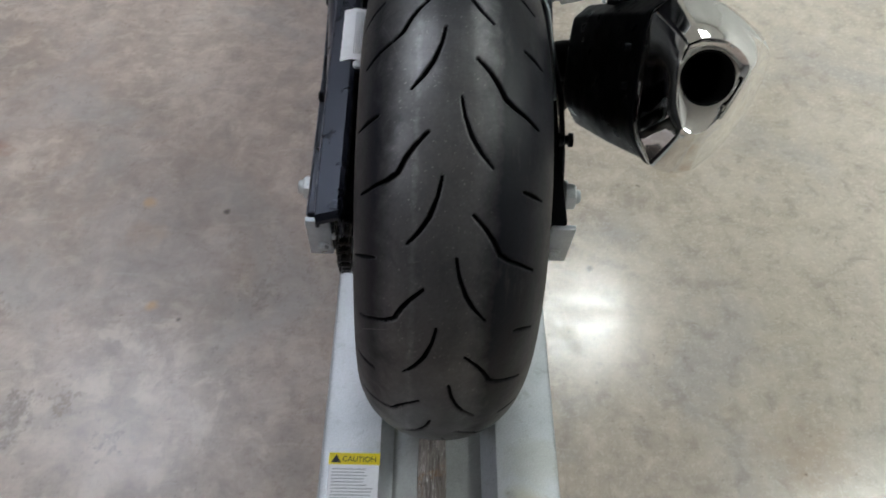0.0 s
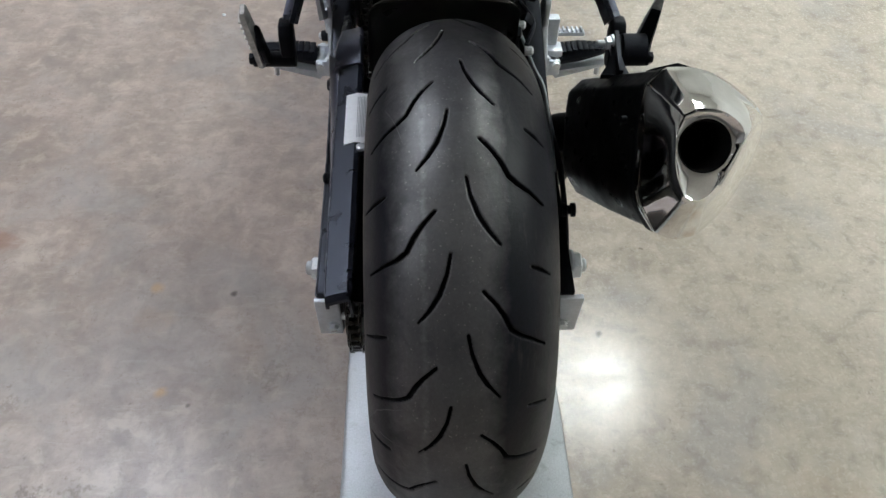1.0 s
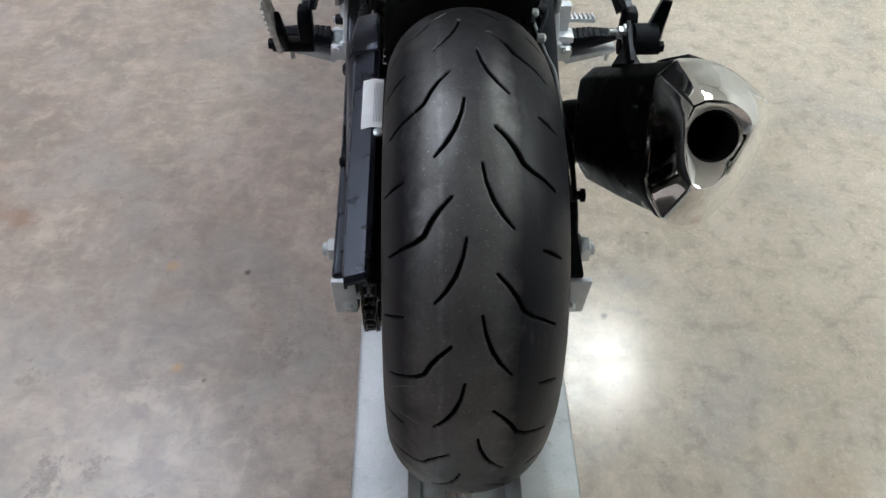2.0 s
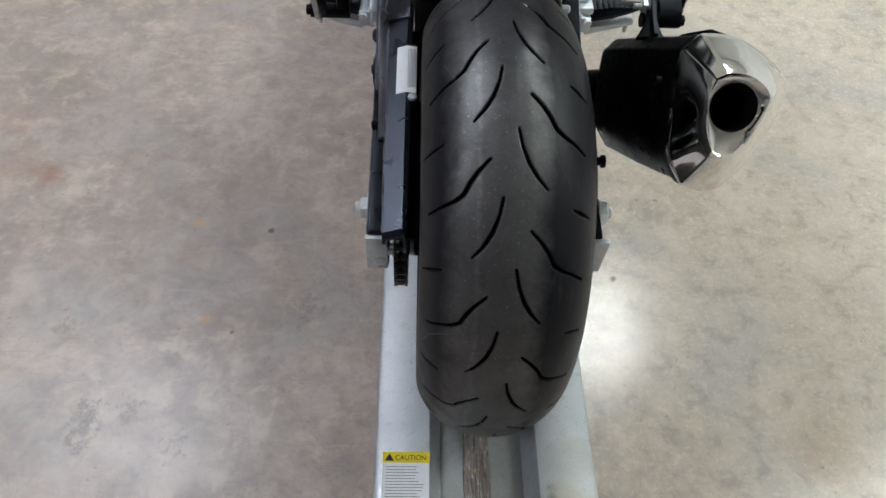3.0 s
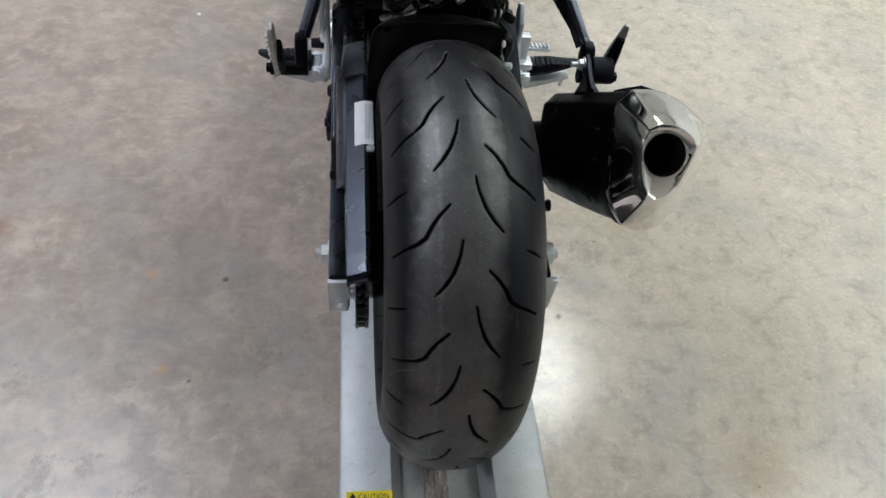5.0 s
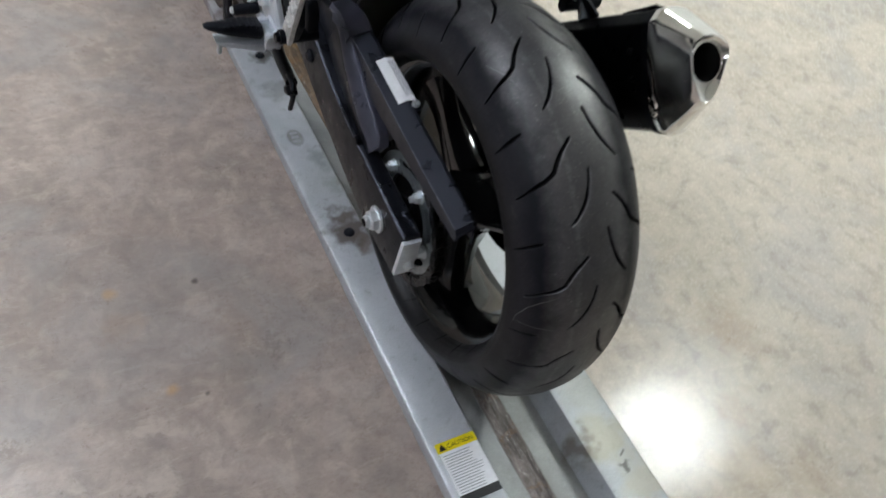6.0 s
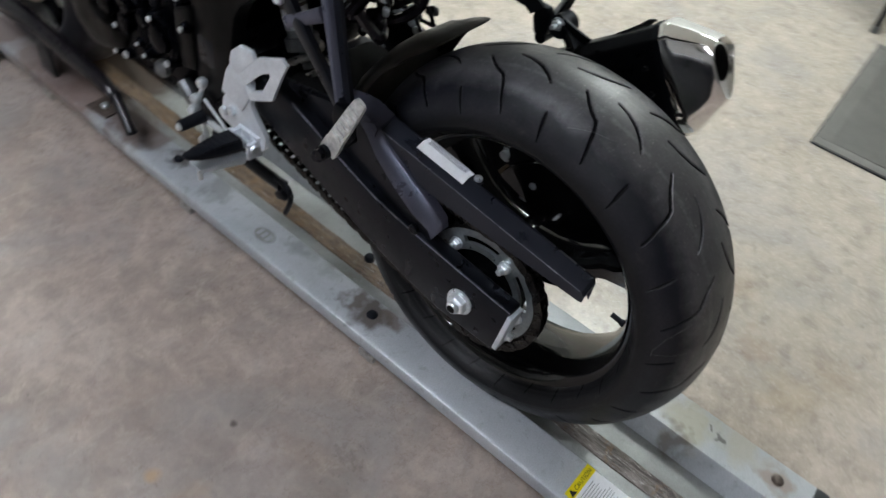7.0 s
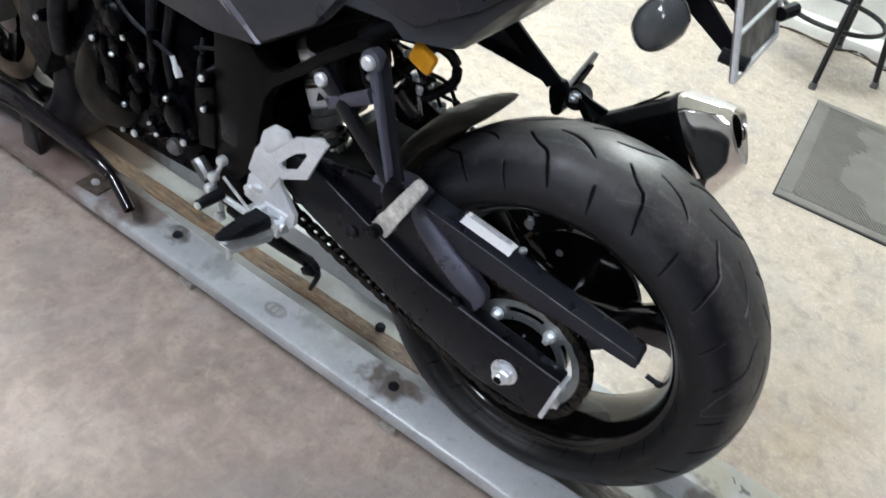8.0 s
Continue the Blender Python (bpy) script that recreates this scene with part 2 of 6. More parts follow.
def strip_wood():
    """Worn anti-slip strip: brown and grey streaks along the rail, pale scrapes, rust."""
    m = bpy.data.materials.new("worn_strip")
    m.use_nodes = True
    put, rng, blend, calc, nz = node_kit(m)
    b = m.node_tree.nodes["Principled BSDF"]
    co = put("ShaderNodeTexCoord").outputs["Object"]
    lo = put("ShaderNodeMapping", {0: co, 3: (85, 15, 40)}).outputs[0]
    n1 = nz(lo, 1.0, 9, 0.78, 1.6)
    n2 = nz(co, 24, 7, 0.72, 0.8)
    n3 = nz(put("ShaderNodeMapping", {0: co, 3: (150, 13, 60)}).outputs[0], 1.0, 7, 0.78, 2.2)
    sep = put("ShaderNodeSeparateXYZ", {0: co})
    far = rng(calc("ADD", sep.outputs[1], calc("MULTIPLY", n2, 0.35)), 0.05, 0.6)
    new_end = blend(rng(n1, 0.40, 0.60), (0.26, 0.225, 0.21), (0.060, 0.046, 0.042))
    old_end = blend(rng(n1, 0.40, 0.60), (0.235, 0.160, 0.100), (0.085, 0.056, 0.038))
    col = blend(far, new_end, old_end)
    col = blend(calc("MULTIPLY", rng(n3, 0.56, 0.64), rng(far, 0, 1, 0.9, 0.45)), col, (0.62, 0.59, 0.57))
    col = blend(calc("MULTIPLY", rng(n3, 0.44, 0.36), 0.8), col, (0.030, 0.022, 0.018))
    col = blend(calc("MULTIPLY", rng(n2, 0.54, 0.66), 0.65), col, (0.255, 0.135, 0.055))
    col = blend(calc("MULTIPLY", rng(n2, 0.44, 0.34), 0.5), col, (0.16, 0.13, 0.11))
    m.node_tree.links.new(col, b.inputs["Base Color"])
    b.inputs["Roughness"].default_value = 0.62
    bp = put("ShaderNodeBump", {"Strength": 0.6, "Distance": 0.002, "Height": n1})
    m.node_tree.links.new(bp.outputs[0], b.inputs["Normal"])
    return m


def rail_paint(name="silver_rail_paint", light=(0.53, 0.552, 0.585), dark=(0.40, 0.42, 0.448)):
    """Silver-grey painted steel: cloudy, scuffed, with oil and rust round the bolts."""
    m = bpy.data.materials.new(name)
    m.use_nodes = True
    put, rng, blend, calc, nz = node_kit(m)
    b = m.node_tree.nodes["Principled BSDF"]
    co = put("ShaderNodeTexCoord").outputs["Object"]
    n1 = nz(co, 5, 7, 0.65, 0.5)
    n2 = nz(co, 45, 6, 0.7, 0.4)
    n3 = nz(co, 420, 2, 0.6)
    col = blend(rng(n1, 0.32, 0.68), light, dark)
    col = blend(calc("MULTIPLY", rng(n2, 0.56, 0.72), 0.5), col, (0.22, 0.225, 0.22))
    col = blend(calc("MULTIPLY", rng(n2, 0.42, 0.3), 0.3), col, (0.56, 0.57, 0.58))
    col = blend(1.0, col, blend(rng(n3, 0.3, 0.7), (0.88, 0.88, 0.88), (1.1, 1.1, 1.1)), "MULTIPLY")
    warp = put("ShaderNodeVectorMath", {0: put("ShaderNodeTexNoise", {"Vector": co, "Scale": 26.0, "Detail": 4}).outputs[1], 1: (0.5, 0.5, 0.5)}, operation="SUBTRACT").outputs[0]
    bent = put("ShaderNodeVectorMath", {0: co, 1: put("ShaderNodeVectorMath", {0: warp, 1: (0.10, 0.10, 0)}, operation="MULTIPLY").outputs[0]}, operation="ADD").outputs[0]
    for x, y, r, k, c in ((-0.105, 0.205, 0.045, 0.85, (0.085, 0.06, 0.045)), (-0.085, 0.165, 0.035, 0.7, (0.13, 0.09, 0.065)),
                          (-0.095, 0.255, 0.030, 0.8, (0.10, 0.07, 0.05)), (-0.10, 0.79, 0.035, 0.8, (0.07, 0.06, 0.05)),
                          (-0.10, 0.66, 0.04, 0.5, (0.17, 0.17, 0.16)), (-0.09, 0.42, 0.04, 0.45, (0.17, 0.18, 0.18)),
                          (-0.08, 0.34, 0.035, 0.35, (0.2, 0.21, 0.2)), (-0.10, 0.95, 0.085, 0.85, (0.15, 0.10, 0.085)),
                          (-0.11, 1.10, 0.11, 0.85, (0.20, 0.13, 0.11)), (-0.11, 1.30, 0.10, 0.8, (0.17, 0.11, 0.09)), (-0.12, 1.20, 0.10, 0.85, (0.16, 0.105, 0.09)), (-0.11, 1.46, 0.12, 0.85, (0.15, 0.10, 0.085)), (-0.10, 0.88, 0.06, 0.75, (0.17, 0.12, 0.10)),
                          (0.142, -0.52, 0.038, 0.65, (0.30, 0.21, 0.15)), (0.14, -0.36, 0.06, 0.6, (0.40, 0.36, 0.25)), (0.16, -0.45, 0.05, 0.5, (0.42, 0.37, 0.26)),
                          (0.15, -0.27, 0.05, 0.3, (0.36, 0.34, 0.26)), (0.10, -0.36, 0.03, 0.6, (0.13, 0.10, 0.075)),
                          (0.145, -0.41, 0.008, 0.8, (0.08, 0.075, 0.07)),
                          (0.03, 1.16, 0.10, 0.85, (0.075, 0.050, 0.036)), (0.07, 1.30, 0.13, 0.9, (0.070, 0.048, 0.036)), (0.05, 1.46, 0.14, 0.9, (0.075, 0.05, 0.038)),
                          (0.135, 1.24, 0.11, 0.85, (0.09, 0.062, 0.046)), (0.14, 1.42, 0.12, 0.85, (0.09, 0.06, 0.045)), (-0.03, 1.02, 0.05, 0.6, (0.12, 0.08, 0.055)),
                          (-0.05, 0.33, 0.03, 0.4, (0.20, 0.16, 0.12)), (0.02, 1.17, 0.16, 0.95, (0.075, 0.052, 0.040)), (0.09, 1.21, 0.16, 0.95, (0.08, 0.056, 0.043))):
        d = put("ShaderNodeVectorMath", {0: put("ShaderNodeVectorMath", {0: bent, 1: (1, 1, 0)}, operation="MULTIPLY").outputs[0], 1: (x, y, 0)}, operation="DISTANCE").outputs["Value"]
        col = blend(calc("MULTIPLY", rng(d, r, r * 0.45), k), col, c)
    m.node_tree.links.new(col, b.inputs["Base Color"])
    m.node_tree.links.new(rng(n1, 0.3, 0.7, 0.34, 0.52), b.inputs["Roughness"])
    b.inputs["Metallic"].default_value = 0.25
    bp = put("ShaderNodeBump", {"Strength": 0.12, "Distance": 0.002, "Height": calc("ADD", n2, calc("MULTIPLY", n3, 0.4))})
    m.node_tree.links.new(bp.outputs[0], b.inputs["Normal"])
    return m


def glow(name, col, strength):
    m = bpy.data.materials.new(name)
    m.use_nodes = True
    b = m.node_tree.nodes["Principled BSDF"]
    b.inputs["Base Color"].default_value = (0.8, 0.8, 0.8, 1)
    b.inputs["Emission Color"].default_value = (*col, 1)
    b.inputs["Emission Strength"].default_value = strength
    return m


M_FLOOR = concrete()
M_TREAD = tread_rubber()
M_STRIP = strip_wood()
# Unworn rubber, made darker still for the shade down in the cuts.
M_GROOVE = mat("unworn_shaded_groove_rubber", (0.0060, 0.0060, 0.0068), 0.75, var=0.3, scale=80, bump=0.0, gloss=0.08)
M_RAIL = rail_paint()
M_BADGE = mat("dull_badge_paint", (0.36, 0.372, 0.375), 0.45, metal=0.2, var=0.25, scale=12, bump=0.08, tint=(0.225, 0.228, 0.215))
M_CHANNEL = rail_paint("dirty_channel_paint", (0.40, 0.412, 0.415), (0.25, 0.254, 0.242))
M_WALL = mat("white_wall_paint", (0.84, 0.84, 0.82), 0.6, var=0.08, scale=1.5, bump=0.1, fine=120)
M_WALL2 = mat("grey_wall_paint", (0.36, 0.36, 0.35), 0.6, var=0.08, scale=1.5, bump=0.1, fine=120)
M_WALL3 = mat("off_white_wall_paint", (0.62, 0.62, 0.60), 0.6, var=0.08, scale=1.5, bump=0.1, fine=120)
M_CEIL = mat("ceiling_panels", (0.80, 0.80, 0.78), 0.8, var=0.06, scale=2, bump=0.1, fine=90)
M_RIM = mat("black_rim_paint", (0.0035, 0.0035, 0.004), 0.09, var=0.3, scale=30, bump=0.0, gloss=0.55, rvar=0.04)
M_BLACK = mat("satin_black_paint", (0.0028, 0.0028, 0.0034), 0.42, var=0.3, scale=40, bump=0.04, cool=True)
M_SIL = mat("silencer_black", (0.0016, 0.0016, 0.0018), 0.34, var=0.3, scale=40, bump=0.03, gloss=0.12, cool=True)
M_ARM = mat("swingarm_black", (0.0032, 0.0033, 0.0046), 0.34, var=0.25, scale=35, bump=0.04, fine=500, gloss=0.34, cool=True)
M_HUG = mat("dusty_black_plastic", (0.0035, 0.0033, 0.0032), 0.36, var=0.35, scale=20, bump=0.05, fine=500, gloss=0.28, tint=(0.011, 0.0088, 0.0065))
M_SLATE = mat("slate_blue_grey_paint", (0.060, 0.0600, 0.0840), 0.36, metal=0.15, var=0.12, scale=30, bump=0.03, gloss=1.0, cool=True)
M_GUARD = mat("dark_slate_plastic", (0.0085, 0.0093, 0.0140), 0.33, var=0.08, scale=25, bump=0.05, fine=600, gloss=0.5, cool=True)
M_PLASTIC = mat("black_moulded_plastic", (0.0022, 0.0022, 0.0026), 0.55, var=0.3, scale=60, bump=0.12, fine=700, cool=True)
M_RUBBER = mat("black_rubber", (0.0062, 0.0064, 0.0080), 0.6, var=0.3, scale=50, bump=0.1, gloss=0.3, cool=True)
M_ENGINE = mat("engine_black_paint", (0.0009, 0.0009, 0.0016), 0.28, var=0.4, scale=25, bump=0.08, gloss=0.05, cool=True)
M_ENGINE2 = mat("engine_dark_grey", (0.0036, 0.0035, 0.0038), 0.42, var=0.35, scale=18, bump=0.1, gloss=0.10)
M_CHROME = mat("polished_steel", (0.90, 0.89, 0.87), 0.07, metal=1.0, var=0.06, scale=12, bump=0.0, rvar=0.03)
M_ALLOY = mat("bare_aluminium", (0.73, 0.77, 0.83), 0.42, metal=0.35, var=0.12, scale=40, bump=0.06)
M_CAST = mat("scuffed_cast_aluminium", (0.68, 0.675, 0.66), 0.45, metal=0.35, var=0.35, scale=70, bump=0.35, fine=180)
M_ZINC = mat("zinc_plated_steel", (0.80, 0.84, 0.88), 0.36, metal=0.75, var=0.15, scale=60, bump=0.03)
M_SPROCKET = mat("dull_sprocket_steel", (0.36, 0.40, 0.42), 0.38, metal=0.85, var=0.2, scale=60, bump=0.05)
M_BRASSY = mat("yellowed_zinc", (0.50, 0.42, 0.24), 0.34, metal=1.0, var=0.2, scale=60, bump=0.03)
M_CHAIN = mat("greasy_chain_steel", (0.045, 0.043, 0.041), 0.30, metal=1.0, var=0.4, scale=90, bump=0.1)
# Near-black for the shade in deep openings: outlet, axle bore, gaps under the seat.
M_DARK = mat("deep_interior_black", (0.002, 0.002, 0.002), 0.8, var=0.3, bump=0.0)
M_LABEL = mat("white_label_paper", (0.93, 0.94, 0.97), 0.45, var=0.06, scale=60, bump=0.02)
M_LINE = mat("grey_label_print", (0.36, 0.37, 0.40), 0.5, var=0.1, bump=0.0)
M_YELLOW = mat("yellow_label_print", (0.88, 0.72, 0.01), 0.42, var=0.08, scale=60, bump=0.02)
M_INK = mat("black_label_ink", (0.02, 0.02, 0.02), 0.5, var=0.1, bump=0.0)
M_ORANGE = mat("orange_reflector", (1.0, 0.47, 0.02), 0.22, var=0.1, scale=120, bump=0.1)
M_BRONZE = mat("bronzed_disc_steel", (0.17, 0.135, 0.095), 0.38, metal=0.9, var=0.25, scale=60, bump=0.05)
M_MAT = mat("grey_rubber_mat", (0.155, 0.150, 0.138), 0.70, var=0.25, scale=9, bump=0.2, fine=300, tint=(0.155, 0.15, 0.14))
M_DISC = mat("ground_steel_disc", (0.50, 0.49, 0.46), 0.30, metal=1.0, var=0.15, scale=50, bump=0.05)
M_SHOCK = mat("dull_silver", (0.17, 0.175, 0.18), 0.38, metal=0.7, var=0.2, scale=50, bump=0.05)
M_SHEET = mat("pale_grey_sheet", (0.60, 0.61, 0.58), 0.55, var=0.25, scale=7, bump=0.3, fine=60)
M_PIPE = mat("glossy_black_tube", (0.013, 0.011, 0.014), 0.16, var=0.2, scale=40, bump=0.02, coat=0.3)
M_STOOL = mat("black_stool_steel", (0.02, 0.02, 0.022), 0.35, var=0.2, scale=40, bump=0.04)
M_GREYPL = mat("grey_end_plastic", (0.035, 0.036, 0.040), 0.5, var=0.25, scale=30, bump=0.08)
M_LENS = mat("smoked_grey_lens", (0.055, 0.062, 0.07), 0.16, var=0.1, scale=40, bump=0.0, coat=0.5)
M_RUSTY = mat("rusty_dark_steel", (0.11, 0.085, 0.07), 0.6, metal=0.3, var=0.5, scale=60, bump=0.2, tint=(0.05, 0.035, 0.03))
M_FOOT = mat("dirty_cast_foot", (0.40, 0.38, 0.35), 0.6, var=0.4, scale=60, bump=0.2)
M_COVER = mat("dusty_cover_paint", (0.0034, 0.0030, 0.0028), 0.40, var=0.35, scale=22, bump=0.08, gloss=0.10)
M_SCUFFLINE = mat("pale_scuff", (0.11, 0.11, 0.115), 0.7, var=0.4, scale=200, bump=0.0)
M_SCUFF = mat("scuffed_plastic", (0.15, 0.15, 0.155), 0.5, var=0.4, scale=40, bump=0.1)
M_FASCIA = mat("satin_grey_fairing", (0.044, 0.048, 0.060), 0.38, metal=0.2, var=0.12, scale=20, bump=0.02)
# Pale colour for light caught along edges and creases.
M_CREASE = mat("pale_slate_highlight", (0.16, 0.165, 0.20), 0.25, metal=0.3, var=0.1, scale=20, bump=0.0)
M_LAMP = glow("lamp_diffuser", (0.905, 0.985, 0.965), LAMP_STRENGTH)
M_LAMP_COLD = glow("cold_lamp_diffuser", (0.84, 0.90, 1.0), LAMP_STRENGTH)


# ---------------------------------------------------------------- mesh tools
def finish(bm, angle=32):
    bmesh.ops.recalc_face_normals(bm, faces=bm.faces[:])
    lim = radians(angle)
    for f in bm.faces:
        f.smooth = True
    for e in bm.edges:
        if len(e.link_faces) == 2 and e.calc_face_angle(0.0) > lim:
            e.smooth = False


def part(name, bm, material, parent=None, label="", angle=32):
    finish(bm, angle)
    me = bpy.data.meshes.new(name)
    bm.to_mesh(me)
    bm.free()
    me.materials.append(material)
    ob = new(name, me)
    if parent is not None:
        ob.parent = parent
    if label:
        tagged(ob, label)
    return ob


def thing(name, at, label, category, group="", kind=""):
    ob = new(name)
    ob.empty_display_size = 0.1
    ob.location = at
    return tagged(ob, label, category, group, kind)


def child_shift(parent):
    """Parts are modelled in world places: undo the parent's own place."""
    for c in parent.children:
        c.matrix_parent_inverse = Matrix.Translation(-parent.location)


def twin(name, src, m, parent, label=""):
    """One more part on the same mesh."""
    ob = new(name, src.data)
    ob.parent = parent
    ob.matrix_basis = m
    if label:
        tagged(ob, label)
    return ob


def join_in(bm, tmp, m=None):
    if m is not None:
        bmesh.ops.transform(tmp, matrix=m, verts=tmp.verts[:])
    me = bpy.data.meshes.new("scrap")
    tmp.to_mesh(me)
    tmp.free()
    bm.from_mesh(me)
    bpy.data.meshes.remove(me)


def box(bm, c, s, bevel=0.0, m=None, seg=2):
    t = bmesh.new()
    bmesh.ops.create_cube(t, size=1)
    bmesh.ops.scale(t, vec=s, verts=t.verts[:])
    if bevel:
        bmesh.ops.bevel(t, geom=t.edges[:], offset=bevel, segments=seg, affect="EDGES", profile=0.5)
    mm = Matrix.Translation(c)
    if m is not None:
        mm = mm @ m
    join_in(bm, t, mm)


def prism(bm, poly, a, b, bevel=0.0, axis="x", seg=2):
    """A polygon (in the other two axes) drawn out from a to b along axis."""
    t = bmesh.new()

    def v3(p, k):
        return {"x": (k, p[0], p[1]), "y": (p[0], k, p[1]), "z": (p[0], p[1], k)}[axis]
    lo = [t.verts.new(v3(p, a)) for p in poly]
    hi = [t.verts.new(v3(p, b)) for p in poly]
    n = len(poly)
    t.faces.new(lo)
    t.faces.new(hi[::-1])
    for i in range(n):
        t.faces.new((lo[i], hi[i], hi[(i + 1) % n], lo[(i + 1) % n]))
    bmesh.ops.recalc_face_normals(t, faces=t.faces[:])
    if bevel:
        bmesh.ops.bevel(t, geom=t.edges[:], offset=bevel, segments=seg, affect="EDGES", profile=0.5, clamp_overlap=True)
    join_in(bm, t)


def loft(bm, rings, cap0=True, cap1=True):
    vs = [[bm.verts.new(p) for p in r] for r in rings]
    n = len(rings[0])
    for a, b in zip(vs, vs[1:]):
        for i in range(n):
            bm.faces.new((a[i], a[(i + 1) % n], b[(i + 1) % n], b[i]))
    if cap0:
        bm.faces.new(vs[0][::-1])
    if cap1:
        bm.faces.new(vs[-1])


def bend(pts, steps=6):
    """A smooth line through points (Catmull-Rom)."""
    p = [Vector(q) for q in pts]
    p = [2 * p[0] - p[1]] + p + [2 * p[-1] - p[-2]]
    out = []
    for i in range(1, len(p) - 2):
        for k in range(steps):
            t = k / steps
            a, b, c, d = p[i - 1], p[i], p[i + 1], p[i + 2]
            out.append(0.5 * (2 * b + (c - a) * t + (2 * a - 5 * b + 4 * c - d) * t * t + (3 * b - a - 3 * c + d) * t ** 3))
    out.append(p[-2])
    return out


def tube(bm, pts, r, seg=10, steps=0, r2=None, hollow=0.0, flat=1.0):
    """A round bar along points; r may run to r2; hollow leaves open ends with a wall."""
    p = bend(pts, steps) if steps else [Vector(q) for q in pts]
    rings, inner = [], []
    up = Vector((0, 0, 1))
    for i, q in enumerate(p):
        d = (p[min(i + 1, len(p) - 1)] - p[max(i - 1, 0)]).normalized()
        if abs(d.dot(up)) > 0.95:
            up = Vector((0, 1, 0)) if abs(d.y) < 0.9 else Vector((1, 0, 0))
        s = d.cross(up).normalized()
        w = s.cross(d)
        k = i / (len(p) - 1)
        rr = r + ((r2 if r2 is not None else r) - r) * k
        ring = [(s * math.cos(2 * math.pi * j / seg) + w * flat * math.sin(2 * math.pi * j / seg)) for j in range(seg)]
        rings.append([q + v * rr for v in ring])
        inner.append([q + v * (rr - hollow) for v in ring])
    if hollow:
        loft(bm, inner[::-1][:2][::-1] + [rings[-1]] + rings[::-1][1:] + [inner[0]], True, True)
    else:
        loft(bm, rings)


def lathe(bm, prof, at=(0, 0, 0), axis="x", seg=48, closed=False):
    """Turn (along, radius) pairs round an axis through at."""
    rings = []
    for a, r in prof:
        ring = []
        for j in range(seg):
            c, s = math.cos(2 * math.pi * j / seg) * r, math.sin(2 * math.pi * j / seg) * r
            v = {"x": (a, c, s), "y": (c, a, s), "z": (c, s, a)}[axis]
            ring.append(Vector(v) + Vector(at))
        rings.append(ring)
    if closed:
        loft(bm, rings + [rings[0]], False, False)
        bmesh.ops.remove_doubles(bm, verts=bm.verts[:], dist=1e-6)
    else:
        loft(bm, rings)


def hexbolt(bm, at, r, h, axis="x", sign=-1, washer=0.0):
    """A hex head with a chamfered top, on an optional washer."""
    def rot(a, rr, k):
        c, s = math.cos(a) * rr, math.sin(a) * rr
        return Vector(at) + Vector({"x": (sign * k, c, s), "y": (c, sign * k, s), "z": (c, s, sign * k)}[axis])
    k0 = 0.0
    if washer:
        loft(bm, [[rot(2 * math.pi * j / 18, washer, k) for j in range(18)] for k in (0, h * 0.22)])
        k0 = h * 0.22
    loft(bm, [[rot(math.pi * j / 3 + 0.3, r, k0) for j in range(6)], [rot(math.pi * j / 3 + 0.3, r, h * 0.85) for j in range(6)],
              [rot(math.pi * j / 3 + 0.3, r * 0.82, h) for j in range(6)]])


# ---------------------------------------------------------------- the room
bm = bmesh.new()
box(bm, (0, 1, -0.06), (16, 16, 0.12))
tagged(part("floor", bm, M_FLOOR), "worn polished concrete workshop floor, grey-brown and stained", "floor", kind="structure")
# North wall is unseen, set near and pale as a reflector for the end cap.
for nm, c, s in (("wall_east", (3.2, 1, 1.7), (0.24, 16, 3.4)), ("wall_west", (-6.1, 1, 1.7), (0.2, 16, 3.4)),
                 ("wall_north", (-1.45, 4.3, 1.7), (9.1, 0.2, 3.4)), ("wall_south", (-1.45, -6.1, 1.7), (9.1, 0.2, 3.4))):
    bm = bmesh.new()
    box(bm, c, s, 0.0)
    tagged(part(nm, bm, M_WALL if nm == "wall_east" else M_WALL3 if nm == "wall_north" else M_WALL2), "painted workshop wall", "wall", kind="structure")
bm = bmesh.new()
box(bm, (-1.45, 1, 3.46), (9.4, 14.3, 0.1))
tagged(part("ceiling", bm, M_CEIL), "pale workshop ceiling", "ceiling", kind="structure")


def ceiling_light(x, y, lamp):
    t = thing("ceiling_light", (x, y, 3.40), "square white ceiling light with bright diffuser", "lamp", "ceiling lights")
    b = bmesh.new()
    for sx, sy, lx, ly in ((0, 0.31, 0.64, 0.02), (0, -0.31, 0.64, 0.02), (0.31, 0, 0.02, 0.6), (-0.31, 0, 0.02, 0.6)):
        box(b, (sx, sy, -0.035), (lx, ly, 0.07))
    box(b, (0, 0, -0.005), (0.6, 0.6, 0.01))
    part("housing", b, M_CEIL, t)
    b = bmesh.new()
    box(b, (0, 0, -0.05), (0.598, 0.598, 0.01), 0.003)
    part("diffuser", b, lamp, t, "glowing white diffuser")
    return t


ceiling_light(1.12, 2.05, M_LAMP)
ceiling_light(2.75, 0.43, M_LAMP)
ceiling_light(-1.80, 1.20, M_LAMP_COLD)
# Unseen fill lamp, added to brighten the left side.
ceiling_light(-3.8, -0.9, M_LAMP_COLD)


